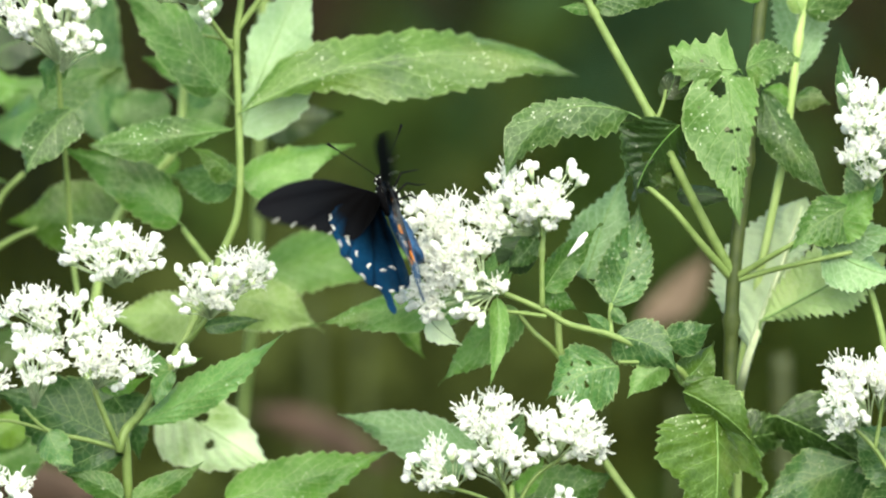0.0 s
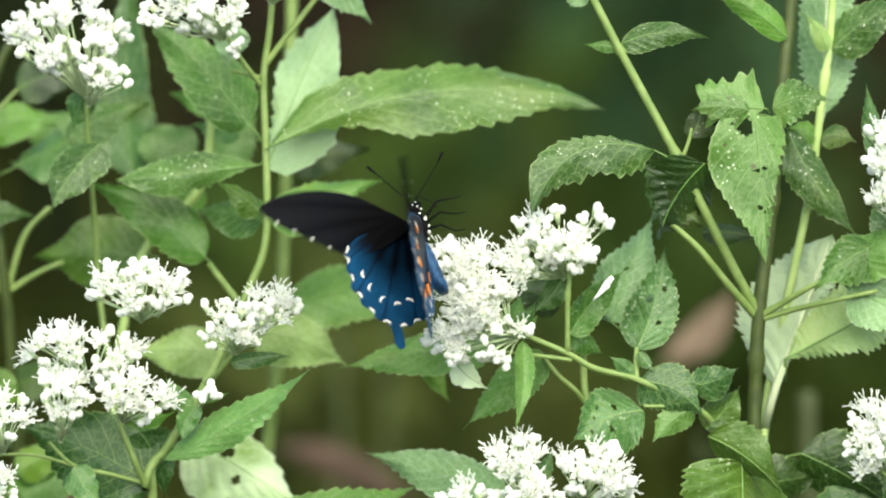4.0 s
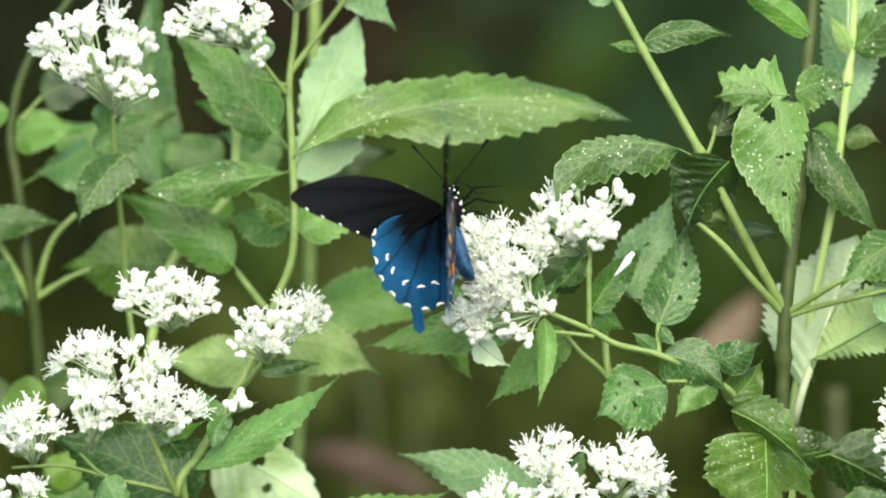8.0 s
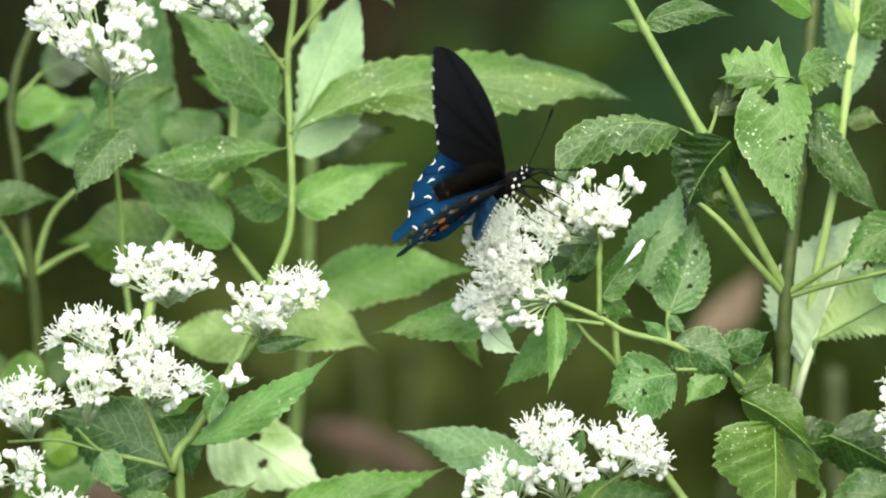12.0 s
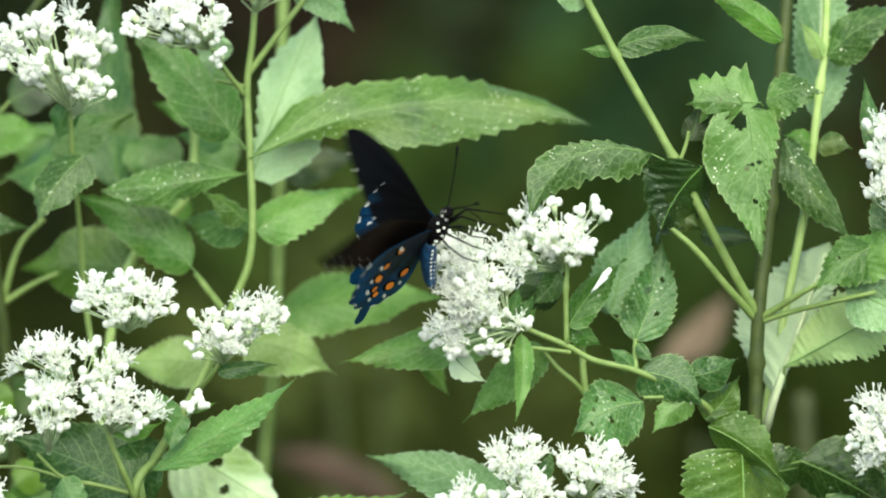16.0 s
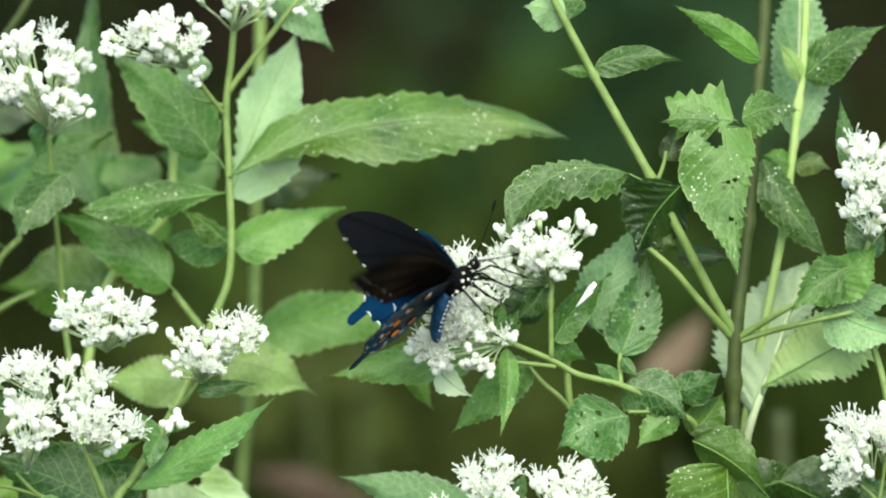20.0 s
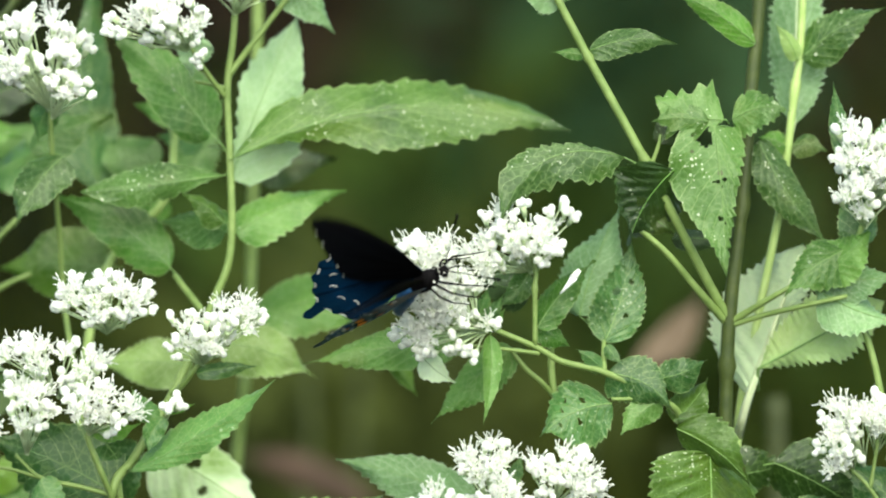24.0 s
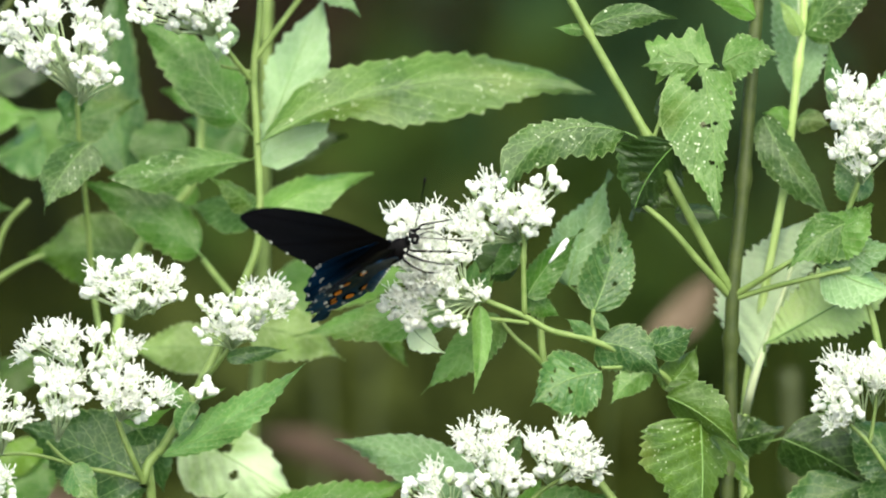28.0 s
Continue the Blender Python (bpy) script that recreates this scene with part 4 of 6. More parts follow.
def build_right_plant():
    p = plant("boneset", (1375, 1100, 0.012), "tall green plant with forked stalks and ragged drooping leaves")
    stem(p, "stem", [(1375, 1100, 0.012), (1384, 880, 0.012), (1386, 700, 0.012), (1392, 545, 0.01), (1412, 350, 0.012), (1428, 150, 0.015), (1440, 20, 0.017), (1446, -90, 0.018)], 14, 12, STEM_BROWN, True, knots=(31, 42))
    stem(p, "branch", [(1390, 552, 0.01), (1350, 480, 0.006), (1300, 385, 0.002), (1243, 275, 0.0), (1165, 135, 0.0), (1140, 90, 0.0), (1092, 0, 0.0), (1050, -80, 0.0)], 9, 7, STEM, knots=(21, 35))
    stem(p, "branch", [(1385, 556, 0.01), (1335, 500, 0.004), (1280, 435, 0.0), (1222, 385, 0.0)], 8, 5)
    stem(p, "branch", [(1395, 556, 0.01), (1430, 535, 0.006), (1480, 505, 0.0), (1545, 470, 0.0)], 7, 4)
    stem(p, "branch", [(1395, 562, 0.01), (1450, 545, 0.006), (1520, 528, 0.0), (1600, 510, 0.0)], 6, 4)
    stem(p, "branch", [(1250, 285, 0.0), (1263, 250, 0.0), (1268, 225, 0.0)], 4, 3)
    hang = leaf(p, (1376, 180), (1400, 446), 132, (-0.004, -0.012), -4, -6, 0.16, mat=LEAF_SPOTTED, teeth=10, fat=0.3, tooth=0.06, hook=(1412, 185, 0.006),
                holes=((0.04, 0.36, 0.05, 0.24), (0.09, 0.22, 0.04, 0.12), (0.36, 0.08, 0.016, 0.06), (0.35, -0.25, 0.014, 0.12), (0.4, -0.05, 0.012, 0.06), (0.61, 0.1, 0.016, 0.08), (0.64, -0.2, 0.012, 0.1)),
                shape=((50, 60), (58, 80), (42, 84), (29, 76), (18, 57), (11, 37), (6, 18), (0, 0)), label="ragged drooping leaf, torn and holed, with pale specks")
    lobe = leaf(p, (1392, 168), (1270, 128), 118, (-0.002, -0.004), -10, -10, 0.2, mat=LEAF_SPOTTED, teeth=4, tooth=0.3, shape=((4, 6), (26, 46), (40, 72), (44, 58), (42, 34), (30, 30), (22, 18), (0, 0)), hook=(1402, 175, 0.0), label="torn upper lobe of a drooping leaf")
    lobe2 = leaf(p, (1366, 172), (1264, 172), 60, (-0.003, -0.006), 8, -6, 0.2, mat=LEAF_SPOTTED, teeth=4, tooth=0.2, fat=0.6)
    small = leaf(p, (1408, 168), (1512, 152), 86, (0.0, -0.004), -14, -20, 0.3, mat=LEAF_SPOTTED, teeth=7, tooth=0.14, hook=(1412, 178, 0.006))
    leaf(p, (1204, 266), (986, 384), 98, (0.0, -0.006), 60, -10, 0.2, mat=LEAF_SPOTTED, teeth=8, tooth=0.12, hook=(1240, 290, 0.0), shape=((0, 0), (46, 11), (60, 19), (47, 28), (44, 34), (26, 44), (10, 44), (0, 0)))
    # turned down, and its shade also painted in by the dark material
    leaf(p, (1292, 288), (1212, 424), 168, (-0.004, -0.006), 10, 0, 0.12, nod=38, mat=LEAF_SHADE, teeth=8, holes=((0.5, 0.1, 0.06, 0.2), (0.3, -0.4, 0.04, 0.14)), fat=0.6, hook=(1250, 288, 0.0), label="dark leaf with insect holes, shade put into its colour")
    leaf(p, (1215, 372), (1290, 400), 70, (0.004, 0.0), -10, 20, 0.3, mat=LEAF_SHADE, teeth=6)
    leaf(p, (1135, 86), (1076, 80), 22, (0.0, 0.0), 2, 10, 0.3, mat=LEAF, teeth=4, tooth=0.03)
    leaf(p, (1142, 78), (1298, 66), 54, (0.0, -0.003), -16, -20, 0.3, mat=LEAF_SPOTTED, teeth=8, tooth=0.06)
    leaf(p, (1095, -5), (1050, -60), 90, (0.002, 0.006), 6, 10, 0.3, mat=LEAF, teeth=7)
    leaf(p, (1090, -10), (1012, -30), 70, (0.002, 0.0), 8, -10, 0.3, mat=LEAF_PALE, teeth=7)
    leaf(p, (1268, 242), (1286, 172), 52, (0.004, 0.004), 4, 20, 0.3, mat=LEAF_SHADE, teeth=5)
    leaf(p, (1290, 410), (1390, 420), 44, (0.014, 0.016), -6, 20, 0.3, mat=LEAF_SHADE, teeth=6, hook=(1310, 402, 0.004))
    leaf(p, (1436, 64), (1278, -34), 52, (0.014, 0.01), 8, 5, 0.3, mat=LEAF, teeth=8)
    leaf(p, (1545, 468), (1640, 395), 100, (0.0, -0.004), 6, 25, 0.3, mat=LEAF_SOFT, teeth=9)
    leaf(p, (1608, 424), (1488, 512), 96, (0.0, -0.006), 10, -20, 0.35, mat=LEAF_SOFT, teeth=9, holes=((0.5, 0.35, 0.02, 0.1),))
    leaf(p, (1550, 500), (1695, 556), 106, (0.002, 0.0), 8, 25, 0.3, mat=LEAF_PALE, teeth=10)
    leaf(p, (1530, 470), (1700, 470), 90, (0.004, 0.0), 8, 25, 0.3, mat=LEAF_PALE, teeth=9)
    q = plant("boneset", (1400, 1100, 0.035), "slender pale-stemmed plant with large pale leaves")
    stem(q, "stem", [(1400, 1100, 0.035), (1405, 760, 0.03), (1432, 590, 0.028), (1462, 440, 0.026), (1482, 330, 0.025), (1503, 150, 0.025), (1512, 80, 0.025), (1520, -90, 0.025)], 9, 7, STEM_PALE, True, knots=(49, 50))
    # the sun patch on this blade is painted by its whitish material
    leaf(q, (1424, 692), (1520, 420), 214, (0.023, 0.026), 0, 6, 0.3, shape=((0, 0), (64, 3), (108, 8), (126, 14), (112, 22), (90, 34), (55, 44), (0, 0)), mat=LEAF_SUN_PALE, teeth=14, fat=0.3, tooth=0.13, hook=(1405, 764, 0.03), rib=RIB_WHITE, thick=5.2, holes=((0.3, 0.12, 0.012, 0.03), (0.34, 0.15, 0.01, 0.03)), label="large whitish leaf, direct sun put into its colour")
    leaf(q, (1440, 642), (1662, 520), 172, (0.021, 0.012), 0, 10, 0.2, shape=((0, 0), (30, 16), (52, 32), (70, 48), (76, 60), (60, 50), (34, 28), (0, 0)), mat=LEAF_YELLOW, teeth=14, fat=0.5, tooth=0.14, hook=(1440, 680, 0.026), thick=2.0, label="pale green leaf with long fine teeth")
    leaf(q, (1503, 208), (1512, -150), 104, (0.03, 0.04), -4, 12, 0.3, mat=LEAF_PALE, teeth=18, fat=0.75, tooth=0.13, hook=(1490, 270, 0.025), rib=RIB_WHITE, thick=2.2, label="large whitish upright leaf behind the stalks")
    leaf(q, (1500, 245), (1562, 256), 46, (0.024, 0.022), -6, -20, 0.3, mat=LEAF, teeth=6, hook=(1488, 290, 0.025))
    leaf(q, (1490, 250), (1440, 232), 50, (0.024, 0.022), 6, -20, 0.3, mat=LEAF, teeth=6, hook=(1488, 290, 0.025))
    leaf(q, (1440, 238), (1572, 430), 74, (0.018, 0.016), 14, 15, 0.3, mat=LEAF_SPOTTED, teeth=10, hook=(1486, 300, 0.025))
    leaf(q, (1516, 92), (1665, 0), 84, (0.024, 0.02), -10, -15, 0.3, mat=LEAF_SPOTTED, teeth=9)
    leaf(q, (1508, 95), (1468, 30), 34, (0.022, 0.02), 4, 15, 0.3, mat=LEAF_YELLOW, teeth=5)
    leaf(q, (1470, 808), (1660, 920), 130, (0.02, 0.02), -10, 0, 0.3, nod=22, mat=LEAF_DEEP, teeth=9, hook=(1404, 830, 0.03))
    leaf(q, (1640, 880), (1430, 980), 130, (0.02, 0.016), 8, 5, 0.3, mat=LEAF_BLUE, teeth=10, hook=(1404, 980, 0.03))
    return p, (hang, lobe, lobe2, small), q


def build_edge_plant():
    p = plant("boneset", (1680, 1100, 0.0), "green plant with white flower clusters on stiff stalks")
    stem(p, "stem", [(1680, 1100, 0.0), (1690, 900, 0.002), (1650, 640, 0.004), (1602, 480, 0.004), (1625, 380, 0.002), (1640, 320, 0.002)], 8, 5, STEM, True)
    stem(p, "branch", [(1685, 920, 0.002), (1640, 850, 0.0), (1605, 815, 0.0)], 5, 3)
    stem(p, "branch", [(1640, 850, 0.0), (1650, 790, 0.0), (1655, 740, 0.0)], 4, 3)
    for k, (c, r, root, d) in enumerate((((1608, 222), (34, 28), (1640, 300), 0.0), ((1650, 262), (72, 46), (1640, 350), -0.002), ((1628, 330), (54, 34), (1630, 390), -0.004), ((1700, 250), (60, 60), (1660, 350), 0.0),
                                         ((1600, 720), (46, 30), (1630, 810), -0.002), ((1592, 764), (42, 34), (1610, 820), -0.004), ((1580, 796), (32, 18), (1605, 830), -0.002), ((1656, 718), (42, 30), (1650, 790), 0.0), ((1714, 730), (46, 36), (1670, 800), 0.0))):
        flower_cluster(p, c, r, root, d, 0.65, seed=90 + k)
    leaf(p, (1592, 268), (1571, 130), 38, (0.004, 0.004), 4, 15, 0.3, mat=LEAF_BLUE, teeth=7, hook=(1640, 330, 0.002))
    leaf(p, (1622, 420), (1604, 300), 80, (0.006, 0.008), 4, 15, 0.3, mat=LEAF_BLUE, teeth=8)
    leaf(p, (1640, 330), (1700, 150), 90, (0.012, 0.016), 4, 15, 0.3, mat=LEAF_PALE, teeth=9)
    leaf(p, (1700, 900), (1590, 800), 110, (0.004, 0.006), 8, 12, 0.3, mat=LEAF_BLUE, teeth=9)
    leaf(p, (1625, 810), (1532, 772), 40, (0.006, 0.008), 5, 12, 0.3, mat=LEAF, teeth=6)
    leaf(p, (1690, 920), (1640, 1010), 110, (0.002, 0.0), 5, 12, 0.3, mat=LEAF, teeth=8)
    return p


def build_dry_stalks():
    """Dry leaves still hanging on dead stalks behind."""
    tan = plain_material("dead_leaf_tan", (0.11, 0.075, 0.05), (0.19, 0.135, 0.098), 80, 0.8)
    brown = plain_material("dead_leaf_brown", (0.032, 0.018, 0.011), (0.07, 0.04, 0.026), 80, 0.8)
    for base, tip, width, d, bend, foot, mat, label in (
            ((1222, 640), (1352, 500), 72, 0.42, 20, (1150, 900), tan, "dead stalk with a curled pinkish tan leaf"),
            ((545, 795), (810, 910), 76, 0.5, -16, (400, 1100), brown, "dead stalk with a curled brown leaf"),
            ((40, 900), (330, 960), 90, 0.4, 0, (20, 1100), brown, "dead stalk with a curled brown leaf")):
        p = plant("dry_stalk", (*foot, d), label, "dry stalks")
        stem(p, "stem", [(*foot, d), (foot[0] * 0.4 + base[0] * 0.6, base[1] + 60, d), (*base, d)], 7, 4, STEM_BROWN, True)
        leaf(p, base, tip, width, d, bend, 10, 0.3, mat=mat, teeth=6, tooth=0.03, rib=mat, fat=0.9)
    for pts, r0, r1 in (([(1495, 1100, 0.3), (1484, 880, 0.3), (1478, 690, 0.3)], 22, 18), ([(1290, 1100, 0.5), (1300, 880, 0.5), (1292, 770, 0.5)], 10, 8), ([(640, 1100, 0.6), (655, 800, 0.6), (650, 600, 0.6)], 12, 8), ([(745, 1100, 0.7), (738, 800, 0.7), (748, 560, 0.7)], 10, 7)):
        p = plant("weed_stalk", pts[0], "broken olive green stalk in the undergrowth", "weed stalks")
        stem(p, "stem", pts, r0, r1, STEM_OLIVE, True)


build_ground()
build_background()
left_plant, big_leaf = build_left_plant()
build_far_left_plant()
centre_plant = build_centre_plant()
bottom_plant = build_bottom_plant()
right_plant, drooping, pale_plant = build_right_plant()
edge_plant = build_edge_plant()
build_dry_stalks()


# ---------------------------------------------------------------- the butterfly
def wing_material(name, base, outer, edge, blue_from, rough=0.4, metal=0.55, streak=(0.006, 0.006, 0.008), streaks=0.35):
    """Scaled wing: dark at the root, sheen outwards, dark veins and paler streaks spreading from the root."""
    m, nt, bsdf, out = nodes_of(name)
    uv = nt.nodes.new("ShaderNodeUVMap")
    sep = nt.nodes.new("ShaderNodeSeparateXYZ")
    nt.links.new(uv.outputs["UV"], sep.inputs[0])
    r, a = sep.outputs[0], sep.outputs[1]
    tc = nt.nodes.new("ShaderNodeTexCoord")
    grain = noise_of(nt, 1400, 3, tc.outputs["Object"])
    patch = noise_of(nt, 120, 3, tc.outputs["Object"])
    rr = math_of(nt, "ADD", r, math_of(nt, "MULTIPLY", math_of(nt, "SUBTRACT", patch, 0.5), 0.12))
    col = ramp(nt, rr, [(blue_from, base), (min(0.9, blue_from + 0.3), outer), (0.985, edge)])
    cell = math_of(nt, "ABSOLUTE", math_of(nt, "SUBTRACT", math_of(nt, "FRACT", math_of(nt, "MULTIPLY", a, 11.0)), 0.5))
    vein = math_of(nt, "LESS_THAN", cell, 0.05)
    pale = math_of(nt, "MULTIPLY", math_of(nt, "SMOOTH_MIN", math_of(nt, "MULTIPLY", cell, 2.0), 1.0, 0.2), math_of(nt, "MULTIPLY", rr, streaks))
    col = mix_of(nt, pale, col, streak)
    col = mix_of(nt, math_of(nt, "MULTIPLY", vein, 0.45), col, (0.002, 0.002, 0.003))
    col = mix_of(nt, math_of(nt, "MULTIPLY", grain, 0.5), col, base)
    nt.links.new(col, bsdf.inputs["Base Color"])
    bsdf.inputs["Roughness"].default_value, bsdf.inputs["Metallic"].default_value = rough, metal
    bsdf.inputs["Specular IOR Level"].default_value = 0.02
    bp = nt.nodes.new("ShaderNodeBump")
    bp.inputs["Distance"].default_value = 0.0002
    nt.links.new(math_of(nt, "SUBTRACT", grain, vein), bp.inputs["Height"])
    nt.links.new(bp.outputs[0], bsdf.inputs["Normal"])
    return m


FW_TOP = wing_material("forewing_upper_black", (0.0016, 0.0014, 0.0015), (0.0028, 0.0034, 0.0052), (0.006, 0.006, 0.008), 0.35, 0.8, 0.0, (0.010, 0.011, 0.014), 0.6)
FW_UNDER = wing_material("forewing_under_brown", (0.003, 0.0025, 0.0024), (0.030, 0.018, 0.012), (0.008, 0.0065, 0.006), 0.34, 0.7, 0.0, (0.05, 0.034, 0.025), 0.3)
HW_TOP = wing_material("hindwing_upper_blue", (0.0016, 0.002, 0.003), (0.008, 0.06, 0.155), (0.0045, 0.024, 0.064), 0.46, 0.46, 0.5, (0.011, 0.095, 0.225), 0.45)
HW_UNDER = wing_material("hindwing_under_blue", (0.009, 0.006, 0.005), (0.013, 0.085, 0.25), (0.008, 0.036, 0.11), 0.52, 0.42, 0.45, (0.03, 0.17, 0.38), 0.42)
BLACK = plain_material("velvet_black", (0.0025, 0.0025, 0.003), (0.006, 0.005, 0.006), 900, 0.75, 0, 0.0001, 0.06)
BLUE = plain_material("abdomen_blue", (0.006, 0.022, 0.06), (0.02, 0.09, 0.22), 500, 0.4, 0.4, 0.0002)
WHITE = plain_material("scale_white", (0.7, 0.7, 0.66), (0.8, 0.8, 0.78), 500, 0.7)
DUSTY = plain_material("scale_dusty_grey", (0.24, 0.23, 0.21), (0.42, 0.41, 0.38), 900, 0.7)
ORANGE = plain_material("scale_orange", (0.8, 0.2, 0.01), (0.88, 0.3, 0.02), 500, 0.6)


def outline(points, n):
    pts = [Vector((x, y, 0)) / 1000 for x, y in points]
    loop = []
    k = len(pts)
    for i in range(k):
        a, b, c, d = (pts[(i + j - 1) % k] for j in range(4))
        for j in range(n):
            t = j / n
            loop.append(0.5 * (2 * b + (c - a) * t + (2 * a - 5 * b + 4 * c - d) * t * t + (3 * b - a - 3 * c + d) * t ** 3))
    return loop


# pointed forewing with a bowed leading edge, rounded hindwing with shallow scallops and a tail
FORE = outline(((0, 0), (4, 7), (7.4, 16), (8.6, 25), (7.8, 34), (5.6, 40.5), (2.8, 44.2), (0.6, 44.4), (-1.6, 41.6), (-4.6, 36.6), (-7.4, 31), (-10.0, 25.4), (-12.6, 20.2), (-13.4, 17.6), (-11.4, 13), (-6, 5)), 5)
HIND = outline(((0, 0), (-0.6, 9), (-3, 17), (-7.4, 21.8), (-10.6, 22.4), (-13.6, 23.4), (-16.2, 22.4), (-19.6, 23.2), (-22.2, 21.6), (-25.4, 21.4), (-27.4, 18.8), (-30, 17.6), (-31.2, 14.9), (-34.6, 13.7), (-38.2, 13.9), (-40.2, 12.6), (-38.8, 10.6), (-35.4, 10.8), (-32.2, 9.9), (-32.6, 7.2), (-30.9, 5.2), (-30.8, 2.6), (-27.6, 0.2), (-20, -0.9), (-8, -0.8)), 3)
CORE = {id(FORE): Vector((-0.003, 0.008, 0)), id(HIND): Vector((-0.010, 0.009, 0))}


def camber(x, y):
    """Height of a wing's bowed and slightly pleated face, in metres."""
    return 0.0016 * math.sin(min(1, y / 0.045) * math.pi) + 0.00022 * math.sin(math.atan2(y, 0.004 - x) * 22) * min(1, math.hypot(x, y) / 0.03)


def wing_mesh(name, loop, side, mats, parent, height):
    """A thin wing with an upper and an under face, its root at the origin."""
    bm = bmesh.new()
    uvl = bm.loops.layers.uv.new("UVMap")
    n = len(loop)
    long = max(p.length for p in loop)
    core = CORE[id(loop)]
    steps = (0.0, 0.12, 0.25, 0.4, 0.55, 0.7, 0.82, 0.92, 1.0)
    for layer, z0 in ((0, 0.00008), (1, -0.00008)):
        rows, uvs = [], {}
        for f in steps:
            row = []
            for p in loop:
                q = core * (1 - f) + p * f
                v = bm.verts.new((q.x, side * q.y, z0 + camber(q.x, q.y) + height))
                ang = math.atan2(q.y, -q.x + 0.004) / math.pi
                uvs[v] = (min(1, q.length / max(0.012, (p.length * 0.25 + long * 0.62))) if f < 1 else 1.0, ang)
                row.append(v)
            rows.append(row)
        for a, b in zip(rows, rows[1:]):
            for i in range(n):
                vs = (a[i], a[(i + 1) % n], b[(i + 1) % n], b[i])
                if a is rows[0]:
                    vs = (a[i], b[(i + 1) % n], b[i])
                flip = (side > 0) ^ (layer == 1)
                f = bm.faces.new(vs if flip else vs[::-1])
                f.material_index = layer
                for lp in f.loops:
                    lp[uvl].uv = uvs[lp.vert]
    return part(name, bm, mats, parent)


def scale_patch(parent, name, mat, pts, side, z, height):
    """A patch of coloured scales on a wing face, from its rim in millimetres."""
    bm = bmesh.new()
    rim = [Vector((x / 1000, side * y / 1000, camber(x / 1000, y / 1000) + height + z)) for x, y in pts]
    mid = sum(rim, Vector()) / len(rim)
    for dz, rev in ((0.00004, False), (-0.00004, True)):
        vs = [bm.verts.new(p + Vector((0, 0, dz))) for p in rim]
        c = bm.verts.new(mid + Vector((0, 0, dz)))
        for i in range(len(vs)):
            tri = (c, vs[i], vs[(i + 1) % len(vs)])
            bm.faces.new(tri[::-1] if rev ^ (side < 0) else tri)
    part(name, bm, mat, parent)


def dab(parent, name, mat, x, y, side, rx, ry, turn, z, height):
    t = radians(turn)
    pts = []
    for k in range(12):
        a = k * 2 * math.pi / 12
        p, q = rx * math.cos(a), ry * math.sin(a)
        pts.append((x + p * math.cos(t) - q * math.sin(t), y + p * math.sin(t) + q * math.cos(t)))
    scale_patch(parent, name, mat, pts, side, z, height)


def crescent(parent, name, x, y, side, half, thick, bow, turn, z, height):
    """A white crescent, its horns bent by bow along the direction square to turn."""
    t = radians(turn)
    top, low = [], []
    for k in range(9):
        u = -1 + k / 4
        w = thick * (1 - u * u) ** 0.5 / 2
        for line, q in ((top, bow * u * u + w), (low, bow * u * u - w)):
            p = half * u
            line.append((x + p * math.cos(t) - q * math.sin(t), y + p * math.sin(t) + q * math.cos(t)))
    scale_patch(parent, name, WHITE, top + low[-2:0:-1], side, z, height)


